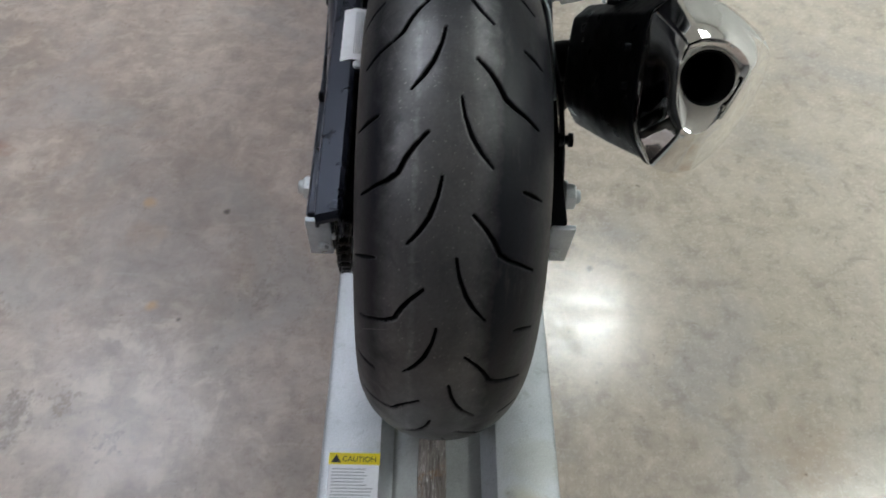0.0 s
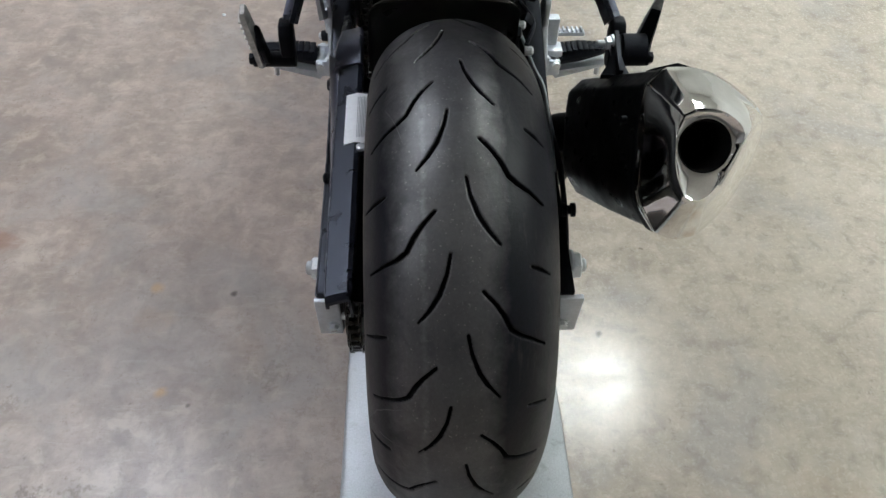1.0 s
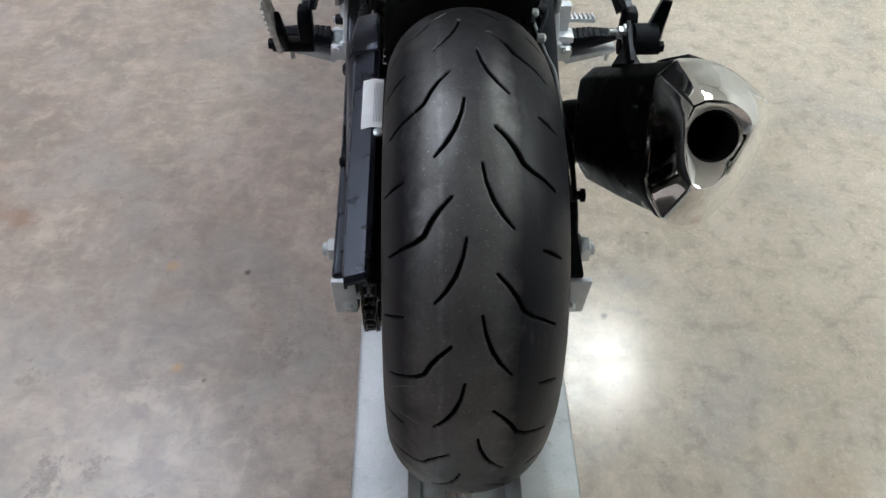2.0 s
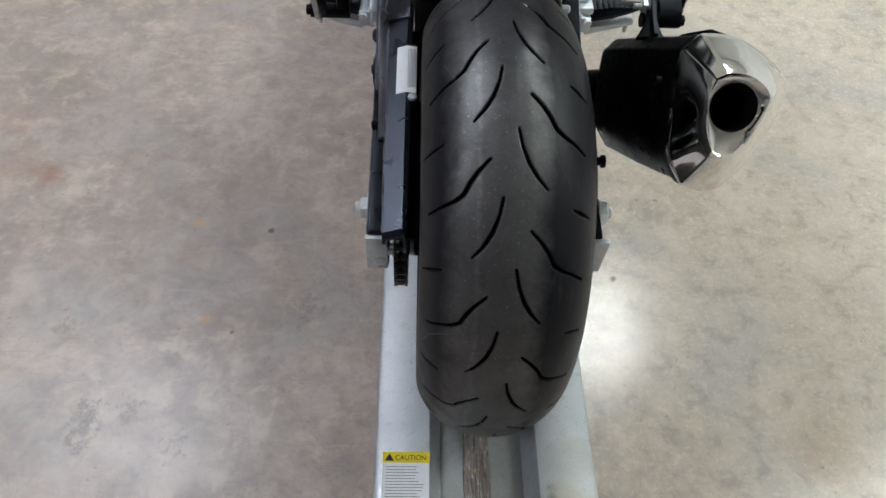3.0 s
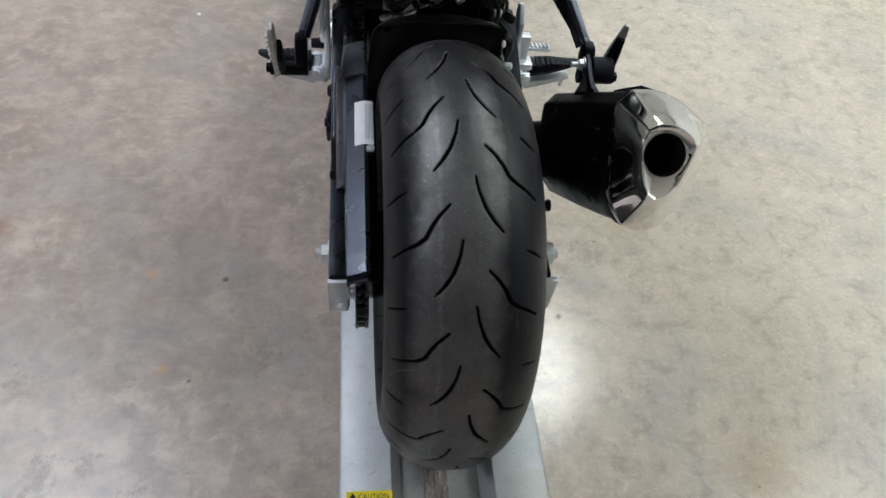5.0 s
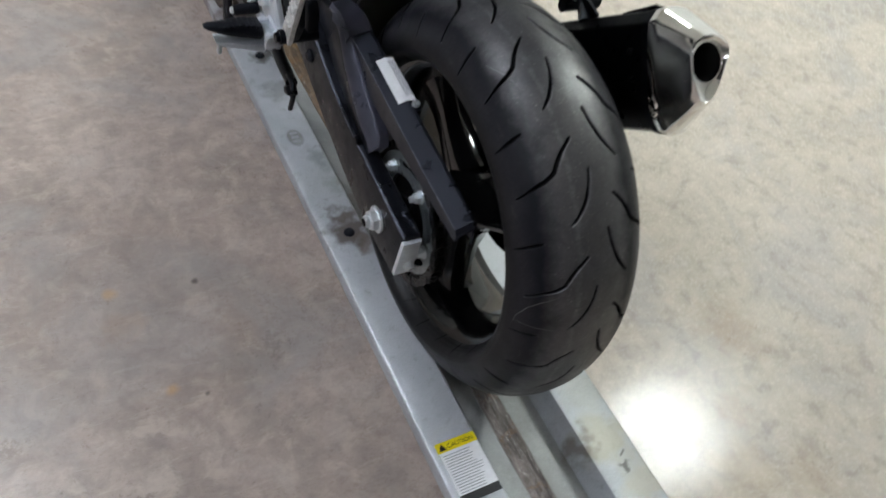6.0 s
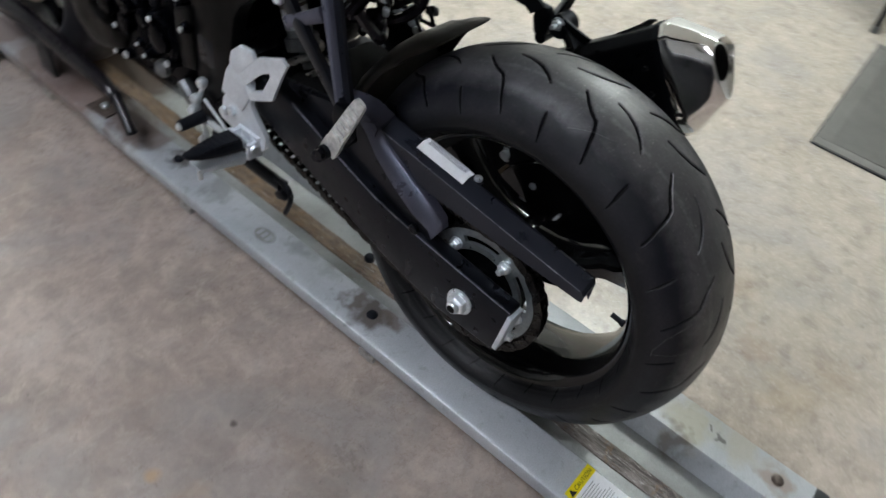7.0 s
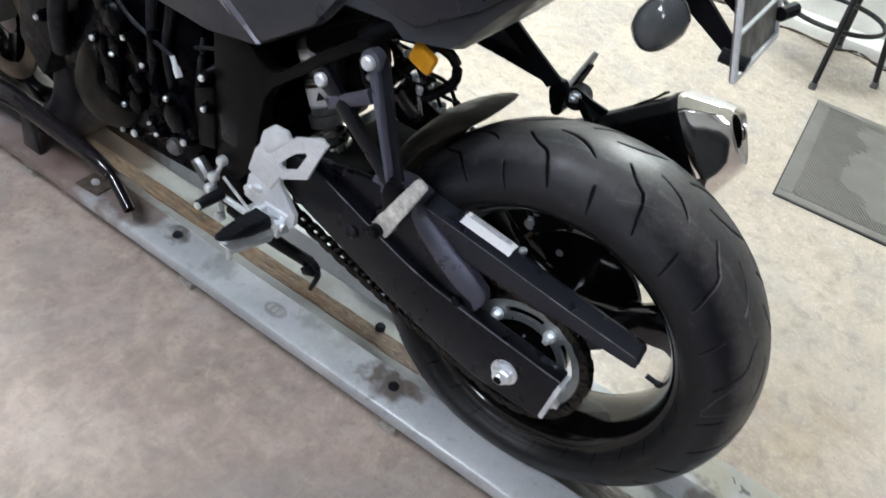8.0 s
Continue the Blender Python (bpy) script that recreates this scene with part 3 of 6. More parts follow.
# ---------------------------------------------------------------- the rail under the wheels
def rail_stand():
    t = thing("motorcycle_rail", (0.015, 0.5, 0), "silver-grey steel wheel rail, oil-stained, lying on the floor under the motorcycle", "rail")
    y0, y1 = -0.585, 1.62
    for nm, x0, x1, lip in (("side_deck", -0.1575, -0.070, -1), ("side_deck", 0.093, 0.1855, 1)):
        b = bmesh.new()
        if lip < 0:
            poly = [(x0 + .003, 0.061), (x0, 0.066), (x0, DECK - 0.008), (x0 + .0025, DECK - .003), (x0 + 0.008, DECK), (x1 - 0.003, DECK), (x1, DECK - 0.003), (x1 + 0.016, TROUGH + 0.002),
                    (x1 + 0.013, TROUGH + 0.001), (x1 - 0.004, DECK - 0.006), (x0 + 0.009, DECK - 0.006), (x0 + 0.009, 0.061)]
        else:
            poly = [(x1 - .003, 0.061), (x1, 0.066), (x1, DECK - 0.008), (x1 - .0025, DECK - .003), (x1 - 0.008, DECK), (x0 + 0.003, DECK), (x0, DECK - 0.003), (x0 - 0.016, TROUGH + 0.002),
                    (x0 - 0.013, TROUGH + 0.001), (x0 + 0.004, DECK - 0.006), (x1 - 0.009, DECK - 0.006), (x1 - 0.009, 0.061)]
        prism(b, poly, y0, y1, 0, "y")
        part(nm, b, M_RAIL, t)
    b = bmesh.new()
    box(b, (0.015, (y0 + y1) / 2, TROUGH - 0.002), (0.138, y1 - y0, 0.004))
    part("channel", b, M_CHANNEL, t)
    b = bmesh.new()
    n = 90
    rows = []
    for i in range(n + 1):
        ya = y0 + (y1 - y0) * i / n
        w = 0.021 + 0.003 * noise.noise((ya * 9, 1, 0))
        c = 0.004 + 0.002 * noise.noise((ya * 5, 4, 0))
        h = TROUGH + 0.0022 + 0.0005 * noise.noise((ya * 20, 7, 0))
        rows.append([(c - w, ya, TROUGH - .001), (c - w + .001, ya, h), (c, ya, h + .0004), (c + w - .001, ya, h), (c + w, ya, TROUGH - .001)])
    loft(b, rows)
    part("wear_strip", b, M_STRIP, t, "scraped brown and grey strip along the channel")
    # rubber feet and their brackets
    foot = None
    for x, sx in ((-0.119, -1), (0.149, 1)):
        for y in (-0.42, 0.185, 0.735, 1.27):
            if foot is None:
                b = bmesh.new()
                box(b, (0, 0, 0.012), (0.036, 0.040, 0.024), 0.006)
                box(b, (0, 0, 0.055), (0.030, 0.034, 0.064), 0.002)
                foot = part("rubber_foot", b, M_FOOT, t, "grey foot block")
                foot.location = (x, y, 0)
            else:
                twin("rubber_foot", foot, Matrix.Translation((x, y, 0)), t, "grey foot block")
    b = bmesh.new()
    box(b, (0.015, (y0 + y1) / 2, 0.036), (0.10, y1 - y0 - 0.1, 0.020), 0.003)
    part("keel", b, M_GREYPL, t)
    for yy, s in ((y0 - 0.012, -1), (y1 + 0.012, 1)):
        b = bmesh.new()
        prism(b, [(-0.157, 0.03), (-0.157, DECK - 0.002), (-0.065, DECK - 0.002), (-0.05, TROUGH + 0.004), (0.08, TROUGH + 0.004), (0.095, DECK - 0.002),
(0.187, DECK - 0.002), (0.187, 0.03)], yy - 0.016, yy + 0.014, 0.007, "y")
        part("end_cap", b, M_GREYPL, t, "dark grey plastic end cap")
    for x, y in ((0.142, -0.525), (-0.105, 0.205), (-0.10, 0.79), (0.14, 0.79)):
        b = bmesh.new()
        lathe(b, [(0, 0.011), (0.002, 0.011), (0.006, 0.008), (0.0075, 0.004), (0.0078, 0.001)], (x, y, DECK), "z", 18)
        part("rivet_bolt", b, M_RUSTY if x > 0.1 and y < 0 else M_RUBBER, t, "domed bolt head")
    # small black knob in the channel
    b = bmesh.new()
    lathe(b, [(0, 0.011), (0.010, 0.011), (0.014, 0.008), (0.015, 0.002)], (0.025, 0.332, TROUGH), "z", 16)
    part("knob", b, M_RUBBER, t, "small black rubber knob")
    # caution label
    b = bmesh.new()
    box(b, (-0.1085, -0.315, DECK + 0.0007), (0.071, 0.088, 0.0008))
    lab = part("caution_label", b, M_LABEL, t, "white and yellow printed caution sticker")
    b = bmesh.new()
    box(b, (-0.1085, -0.2705, DECK + 0.0009), (0.073, 0.017, 0.0010))
    part("yellow_band", b, M_YELLOW, lab)
    b = bmesh.new()
    box(b, (-0.1085, -0.3605, DECK + 0.0009), (0.071, 0.014, 0.0010))
    part("dark_band", b, M_GREYPL, lab)
    rnd = random.Random(4)
    for k in range(15):
        b = bmesh.new()
        w = rnd.uniform(0.044, 0.060)
        box(b, (-0.1395 + w / 2, -0.2855 - k * 0.0046, DECK + 0.0013), (w, 0.0011, 0.0004))
        part("print_line", b, M_LINE, lab)
    cu = bpy.data.curves.new("caution_word", "FONT")
    cu.body, cu.size, cu.align_x = "CAUTION", 0.0108, "LEFT"
    word = bpy.data.objects.new("caution_word", cu)
    me = bpy.data.meshes.new_from_object(word)
    me.name = "caution_word"
    bpy.data.objects.remove(word)
    me.materials.append(M_INK)
    wo = new("caution_word", me)
    wo.parent = lab
    wo.location = (-0.126, -0.2748, DECK + 0.0018)
    b = bmesh.new()
    prism(b, [(-0.1415, -0.2762), (-0.1275, -0.2762), (-0.1345, -0.2645)], DECK + 0.0015, DECK + 0.0019, 0, "z")
    part("warning_triangle", b, M_INK, lab)
    # oval maker's badge, plain
    b = bmesh.new()
    ring = [[(-0.1155 + 0.019 * k * math.cos(a), 0.494 + 0.028 * k * math.sin(a), DECK + h) for a in [2 * math.pi * j / 32 for j in range(32)]]
            for k, h in ((1.0, 0.0006), (1.0, 0.0012), (0.88, 0.0012))]
    loft(b, ring, True, True)
    badge = part("oval_badge", b, M_LINE, t, "worn oval badge")
    b = bmesh.new()
    loft(b, [[(-0.1155 + 0.016 * math.cos(a), 0.494 + 0.0245 * math.sin(a), DECK + h) for a in [2 * math.pi * j / 32 for j in range(32)]] for h in (0.001, 0.0017)])
    part("badge_face", b, M_BADGE, badge)
    b = bmesh.new()
    for dy in (-0.013, 0.0, 0.013):
        box(b, (-0.1155, 0.494 + dy, DECK + 0.0019), (0.016, 0.0075, 0.0006), 0.0)
    part("badge_mark", b, M_LINE, badge)
    # foot plate with bolt and the bent lever tube beside the front wheel
    b = bmesh.new()
    box(b, (-0.115, 1.035, DECK + 0.003), (0.052, 0.066, 0.006), 0.002, Matrix.Rotation(0.1, 4, "Z"))
    pl = part("foot_plate", b, M_RUSTY, t, "small rusty dark steel plate")
    b = bmesh.new()
    hexbolt(b, (-0.115, 1.035, DECK + 0.006), 0.009, 0.008, "z", 1)
    part("plate_bolt", b, M_ZINC, pl)
    b = bmesh.new()
    box(b, (0.0, 1.52, 0.045), (0.72, 0.10, 0.05), 0.006)
    part("cross_foot", b, M_GREYPL, t)
    child_shift(t)
    return t


rail_stand()


# ---------------------------------------------------------------- the motorcycle
bike = thing("motorcycle", (0, 0.6, TROUGH), "black and slate-grey naked sports motorcycle standing on the rail", "motorcycle")
TYRE_PROFILE = [(0, .3243), (.015, .3235), (.030, .3206), (.045, .3157), (.060, .3080), (.073, .2980), (.0848, .2855), (.0935, .2715), (.0995, .257), (.1008, .246),
                (.0975, .239), (.091, .233), (.083, .229), (.077, .226), (.073, .2235)]


def tyre_radius_curve(tread=152, wall=26):
    """Half profile as a polyline of (x, r), fine over the tread and coarser down the side wall."""
    pts = bend([(x, r, 0) for x, r in TYRE_PROFILE], 12)
    acc = [0.0]
    for a, b in zip(pts, pts[1:]):
        acc.append(acc[-1] + (b - a).length)
    s = np.concatenate((np.linspace(0, acc[-1] * .68, tread), np.linspace(acc[-1] * .68, acc[-1], wall)[1:]))
    return np.interp(s, acc, [p.x for p in pts]), np.interp(s, acc, [p.y for p in pts])


def groove_depth(theta, x):
    """Depth of the tread pattern at angle theta (degrees) and offset x: 13 pitches, the two sides half a pitch apart."""
    pitch = 360 / 13
    depth = np.zeros_like(theta)
    # the pitches over the rear half are a little shorter than those under the fender
    turn = np.mod(theta + 40, 360) - 40
    theta = np.interp(turn, (-40, 125, 320), (59.1 - 99.3 * 1.037, 59.1 + 65.7 * 1.037, 59.1 - 99.3 * 1.037 + 360))
    lanes = [([(0, .022), (-2.2, .0335), (-4.4, .042), (-7.0, .0487), (-8.3, .058), (-9.4, .070), (-11.2, .084)], 0.0021, 0.0070),
             ([(-7.6, .008), (-11.0, .0115), (-14.5, .0185), (-17.2, .0275), (-19.6, .0385)], 0.0021, 0.0068),
             ([(4.2, .070), (3.6, .079), (2.6, .0895)], 0.0020, 0.0055)]
    for side, shift in ((-1, 59.1), (1, 59.1 + pitch * 0.495)):
        for line, half, deep in lanes:
            best = np.full_like(theta, 1.0)
            for k in (-1, 0, 1):
                loc = np.mod(theta - shift + pitch * 0.75, pitch) - pitch * 0.75 + k * pitch
                for (t0, x0), (t1, x1) in zip(line, line[1:]):
                    R = 0.305
                    ax, ay = np.radians(t0) * R, x0
                    bx, by = np.radians(t1) * R, x1
                    px, py = np.radians(loc) * R, x * side
                    L2 = (bx - ax) ** 2 + (by - ay) ** 2
                    h = np.clip(((px - ax) * (bx - ax) + (py - ay) * (by - ay)) / L2, 0, 1)
                    # cut tapers towards both ends
                    along = (x0 + (x1 - x0) * h - line[0][1]) / (line[-1][1] - line[0][1])
                    thin = 0.0013 * np.clip(np.abs(along - 0.42) * 2 - 0.25, 0, 1)
                    best = np.minimum(best, np.hypot(px - ax - h * (bx - ax), py - ay - h * (by - ay)) + thin)
            depth = np.maximum(depth, deep * np.clip((half + 0.0009 - best) / 0.0024, 0, 1))
    return depth


def make_tyre(parent, at, scale=1.0, grooved=True):
    hx, hr = tyre_radius_curve() if grooved else tyre_radius_curve(26, 14)
    X = np.concatenate((-hx[::-1], hx[1:]))
    R = np.concatenate((hr[::-1], hr[1:]))
    n = 2400 if grooved else 120
    th = np.linspace(0, 360, n, endpoint=False)
    T, XX = np.meshgrid(th, X, indexing="ij")
    RR = np.repeat(R[None, :], n, 0)
    if grooved:
        d = groove_depth(T, XX + 0.0068)
        RR = RR - d * (RR > 0.262)
        # moulded rings on the side walls
        for ring_r, hh in ((0.2445, 0.0009), (0.2405, 0.0006), (0.2285, 0.0010), (0.2245, 0.0008)):
            XX = XX + np.sign(XX) * hh * (np.abs(RR - ring_r) < 0.0013) * (np.abs(XX) > 0.07)
    ang = np.radians(T)
    # the tread sits flat where it stands in the channel
    up = np.maximum(at[2] + np.sin(ang) * RR * scale, TROUGH + 0.0022)
    co = np.stack((XX * scale + at[0], at[1] - np.cos(ang) * RR * scale, up), -1).reshape(-1, 3)
    k = len(X)
    ii = np.arange(n)[:, None] * k + np.arange(k - 1)[None, :]
    jj = (np.arange(n)[:, None] + 1) % n * k + np.arange(k - 1)[None, :]
    faces = np.stack((ii, ii + 1, jj + 1, jj), -1).reshape(-1, 4)
    me = bpy.data.meshes.new("tyre")
    me.from_pydata(co.tolist(), [], faces.tolist())
    me.polygons.foreach_set("use_smooth", [True] * len(me.polygons))
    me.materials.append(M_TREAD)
    if grooved:
        # groove faces take the unworn rubber with its shade in the colour
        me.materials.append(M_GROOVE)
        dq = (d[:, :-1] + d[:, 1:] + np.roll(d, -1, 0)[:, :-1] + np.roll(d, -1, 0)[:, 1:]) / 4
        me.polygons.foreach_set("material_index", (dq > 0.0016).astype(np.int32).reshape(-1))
    ob = new("tyre", me)
    ob.parent = parent
    return ob


def make_rim(name, at, width, parent, spokes=5, phase=0.3, wide=1.0):
    b = bmesh.new()
    w = width / 2
    prof = [(-w - 0.006, 0.229), (-w - 0.004, 0.232), (-w + 0.004, 0.228), (-w + 0.008, 0.220), (-w * 0.5, 0.209), (-0.012, 0.205), (0.012, 0.205), (w * 0.5, 0.209),
            (w - 0.008, 0.220), (w - 0.004, 0.228), (w + 0.004, 0.232), (w + 0.006, 0.229), (w + 0.003, 0.219), (w - 0.004, 0.212), (w * 0.55, 0.201),
            (0.014, 0.195), (-0.014, 0.195), (-w * 0.55, 0.201), (-w + 0.004, 0.212), (-w - 0.003, 0.219)]
    lathe(b, prof, at, "x", 96, closed=True)
    lathe(b, [(-0.060, 0.030), (-0.055, 0.050), (-0.03, 0.052), (0.03, 0.052), (0.055, 0.050), (0.060, 0.030)], at, "x", 40)
    rim = part(name, b, M_RIM, parent)
    for i in range(spokes):
        a = phase + 2 * math.pi * i / spokes
        b = bmesh.new()
        rows = []
        for r, w, d in ((0.040, 0.030, 0.034), (0.070, 0.021, 0.030), (0.110, 0.017, 0.025), (0.150, 0.020, 0.022), (0.182, 0.027, 0.024), (0.202, 0.042, 0.030)):
            ring = []
            for u, v in ((-1, -.35), (-.8, -.9), (-.35, -1), (.35, -1), (.8, -.9), (1, -.35), (1, .35), (.8, .9), (.35, 1), (-.35, 1), (-.8, .9), (-1, .35)):
                t, x = u * w * wide, v * d
                ring.append(Vector((at[0] + x, at[1] + math.cos(a) * r - math.sin(a) * t, at[2] + math.sin(a) * r + math.cos(a) * t)))
            rows.append(ring)
        loft(b, rows)
        part("spoke", b, M_RIM, rim)
    return rim


C = (0.0055, 0.0, AXLE - 0.003)
wheel = make_rim("rear_wheel", C, 0.138, bike, 3, radians(151), 1.45)
make_tyre(wheel, C)


def tread_line(pts, w):
    """A thin pale scuff lying on the tread, along (angle, offset) pairs."""
    hx, hr = tyre_radius_curve()
    out = []
    for (t0, x0), (t1, x1) in zip(pts, pts[1:]):
        for k in range(8):
            t, x = t0 + (t1 - t0) * k / 8, x0 + (x1 - x0) * k / 8
            r = float(np.interp(abs(x), hx[:150], hr[:150])) + 0.0001
            out.append((x + C[0], C[1] - math.cos(math.radians(t)) * r, C[2] + math.sin(math.radians(t)) * r))
    b = bmesh.new()
    tube(b, out, w, 5)
    return b


for pts, w in (([(83.6, -.0777), (78, -.0662), (72.4, -.0577)], .0003), ([(12.4, -.0985), (15.0, -.0950), (18.6, -.0888), (20.6, -.0800), (23.4, -.0580)], .00045),
               ([(12.5, -.0950), (12.7, -.0800), (13.2, -.0540)], .0003)):
    part("scuff_mark", tread_line(pts, w), M_SCUFFLINE, wheel, "pale hairline scuff")
b = bmesh.new()
va = math.radians(188)
tube(b, [(C[0], math.cos(va) * r, AXLE + math.sin(va) * r) for r in (0.202, 0.190)], 0.0058, 10)
tube(b, [(C[0], math.cos(va) * r, AXLE + math.sin(va) * r) for r in (0.191, 0.172)], 0.0044, 10)
part("valve_stem", b, M_RUBBER, wheel, "short black valve stem")
# brake disc, right side
# Added black disc filling the wheel's dark inside, where floor would show through.
b = bmesh.new()
lathe(b, [(0.062, 0.030), (0.062, 0.116), (0.070, 0.118), (0.074, 0.060), (0.074, 0.030)], (0, 0, AXLE), "x", 40)
part("wheel_dark_fill", b, M_RIM, wheel)
b = bmesh.new()
lathe(b, [(0.080, 0.072), (0.080, 0.110), (0.085, 0.110), (0.085, 0.072)], (0, 0, AXLE), "x", 48, closed=True)
part("brake_disc", b, M_DISC, wheel, "ground steel brake disc")
# sprocket with five slots, bolts, hub carrier
b = bmesh.new()
S = (-0.120, 0, AXLE)
lathe(b, [(-0.003, 0.0625), (0.003, 0.0625), (0.003, 0.0735), (-0.003, 0.0735)], S, "x", 60, closed=True)
lathe(b, [(-0.003, 0.086), (0.003, 0.086), (0.003, 0.0975), (-0.003, 0.0975)], S, "x", 60, closed=True)
for i in range(5):
    a0 = math.radians(44 + 72 * i)
    for da in (-0.16, 0.0, 0.16):
        a = a0 + da
        m = Matrix.Translation((S[0], math.cos(a) * 0.0797, AXLE + math.sin(a) * 0.0797)) @ Matrix.Rotation(a, 4, "X")
        box(b, (0, 0, 0), (0.0059, 0.017, 0.014), 0.0, m)
spr = part("sprocket", b, M_SPROCKET, wheel, "bare steel rear sprocket with long slots")
b = bmesh.new()
ring = []
for i in range(43 * 4):
    a = 2 * math.pi * i / (43 * 4)
    r = (0.1035, 0.1065, 0.1125, 0.1065)[i % 4]
    ring.append((math.cos(a) * r, AXLE + math.sin(a) * r))
t_in = [(math.cos(2 * math.pi * i / 172) * 0.097, AXLE + math.sin(2 * math.pi * i / 172) * 0.097) for i in range(172)]
rows = [[Vector((x, p[0], p[1])) for p in q] for x, q in ((-0.1225, t_in), (-0.1225, ring), (-0.1175, ring), (-0.1175, t_in), (-0.1225, t_in))]
loft(b, rows, False, False)
bmesh.ops.remove_doubles(b, verts=b.verts[:], dist=1e-6)
part("sprocket_teeth", b, M_CHAIN, wheel, "greasy tooth ring")
b = bmesh.new()
lathe(b, [(-0.117, 0.050), (-0.116, 0.068), (-0.100, 0.070), (-0.070, 0.062), (-0.060, 0.045)], (0, 0, AXLE), "x", 40)
lathe(b, [(-0.128, 0.020), (-0.127, 0.032), (-0.110, 0.036), (-0.09, 0.036)], (0, 0, AXLE), "x", 32)
part("hub_carrier", b, M_RIM, wheel)
nut = None
for i in range(5):
    a = math.radians(44 + 72 * i)
    y, z = math.cos(a) * 0.074, AXLE + math.sin(a) * 0.074
    if nut is None:
        b = bmesh.new()
        hexbolt(b, (0, 0, 0), 0.0088, 0.010, "x", -1, 0.0105)
        lathe(b, [(-0.017, 0.0042), (-0.0165, 0.005), (-0.008, 0.005)], (0, 0, 0), "x", 12)
        nut = part("sprocket_nut", b, M_ZINC, wheel, "zinc-plated nut")
        nut.location = (-0.123, y, z)
    else:
        twin("sprocket_nut", nut, Matrix.Translation((-0.123, y, z)), wheel, "zinc-plated nut")


# ---- swingarm
def swingarm():
    b = bmesh.new()
    low = [(-0.081, .413), (-.03, .418), (.045, .427), (.10, .434), (.163, .445), (.21, .458), (.257, .475), (.36, .515), (.42, .535), (.452, .532), (.466, .505), (.456, .468), (.43, .448),
           (.41, .441), (.324, .408), (.225, .371), (.161, .350), (.104, .334), (.036, .320), (-.070, .319)]
    prism(b, low, -0.168, -0.138, 0.005, "x", 3)
    arm = part("swingarm", b, M_ARM, bike, "satin black box-section swingarm")
    # Thin pale line painting the light along the beam's top edge.
    b = bmesh.new()
    tube(b, [(-.1668, y, z - .0012) for y, z in low[:8]], .0011, 6, 3)
    part("edge_highlight", b, M_CREASE, arm, "painted edge highlight of the swingarm")
    b = bmesh.new()
    prism(b, low, 0.134, 0.158, 0.003)
    part("right_beam", b, M_PLASTIC, arm)
    b = bmesh.new()
    rows = []
    for (iy, iz), (oy, oz), (fy, fz) in (((.212, .556), (.230, .552), (.275, .497)), ((.204, .547), (.217, .541), (.261, .486)), ((.175, .528), (.194, .512), (.226, .460)),
                                         ((.134, .502), (.150, .477), (.180, .437)), ((.100, .484), (.115, .456), (.139, .420)), ((.074, .466), (.084, .446), (.110, .410)),
                                         ((.069, .450), (.076, .434), (.092, .412))):
        rows.append([(-.130, iy, iz - .002), (-.1445, iy - .001, iz), (-.1480, iy, iz - .001), (-.1570, oy - .001, oz + .002), (-.1578, oy + .001, oz - .001), (-.152, fy, fz), (-.130, fy, fz)])
    loft(b, rows)
    brace = part("upper_brace", b, M_SLATE, arm, "slate-grey cast brace", 50)
    # Added black plate: paints the shade on the brace's lower outer face.
    b = bmesh.new()
    loft(b, [[r[4], (r[4][0] - .0012, r[4][1] + .003, r[4][2] - .004), (r[5][0] - .0014, r[5][1], r[5][2]), (r[5][0] + .003, r[5][1], r[5][2] - .001), (r[4][0] + .003, r[4][1], r[4][2])] for r in rows])
    part("brace_shade_plate", b, M_ARM, brace, "black plate added for the shaded side of the brace")
    b = bmesh.new()
    prism(b, [(.42, .520), (.30, .543), (.245, .552), (.240, .50), (.30, .478), (.41, .470)], -.148, -.134, .0035)
    part("front_web", b, M_ARM, arm)
    # Added black plate hiding the bright floor between brace and sprocket.
    b = bmesh.new()
    prism(b, [(.045, .395), (.14, .395), (.15, .43), (.13, .462), (.06, .462)], -.100, -.096, .001)
    part("sprocket_gap_fill", b, M_PLASTIC, arm)
    b = bmesh.new()
    loft(b, [[(xo, y, z - .030), (xo, y, z - .013), (xo + .004, y, z - .007), (xi - .003, y, z), (xi, y, z - .003), (xi, y, z - .030)]
             for y, z, xo, xi in ((.205, .557, -.153, -.111), (.216, .562, -.153, -.111), (.236, .568, -.151, -.112), (.258, .566, -.149, -.113), (.292, .558, -.147, -.114))])
    part("brace_top", b, M_SLATE, arm)
    b = bmesh.new()
    box(b, (0.02, 0.47, 0.43), (0.25, 0.07, 0.05), 0.01)
    box(b, (0, 0.575, 0.49), (0.32, 0.05, 0.06), 0.01)
    part("cross_member", b, M_ARM, arm)
    for s in (-1, 1):
        b = bmesh.new()
        m = Matrix.Rotation(0.11, 4, "X")
        box(b, (s * 0.1545, -0.078, 0.366), (0.030, 0.008, 0.080), 0.0015, m)
        part("adjuster_plate", b, M_ALLOY, arm, "bare aluminium end plate")
        b = bmesh.new()
        hexbolt(b, (s * 0.150, -0.081, 0.348), 0.0065, 0.008, "y", -1, 0.009)
        part("adjuster_bolt", b, M_ZINC, arm)
        b = bmesh.new()
        hexbolt(b, (s * 0.168, 0, AXLE), 0.0165 if s < 0 else 0.019, 0.015, "x", s, 0.0215)
        lathe(b, [(0, 0.0095), (s * 0.020, 0.0095), (s * 0.022, 0.008)], (s * 0.168, 0, AXLE), "x", 18)
        part("axle_nut", b, M_ZINC, arm, "large zinc-plated axle nut")
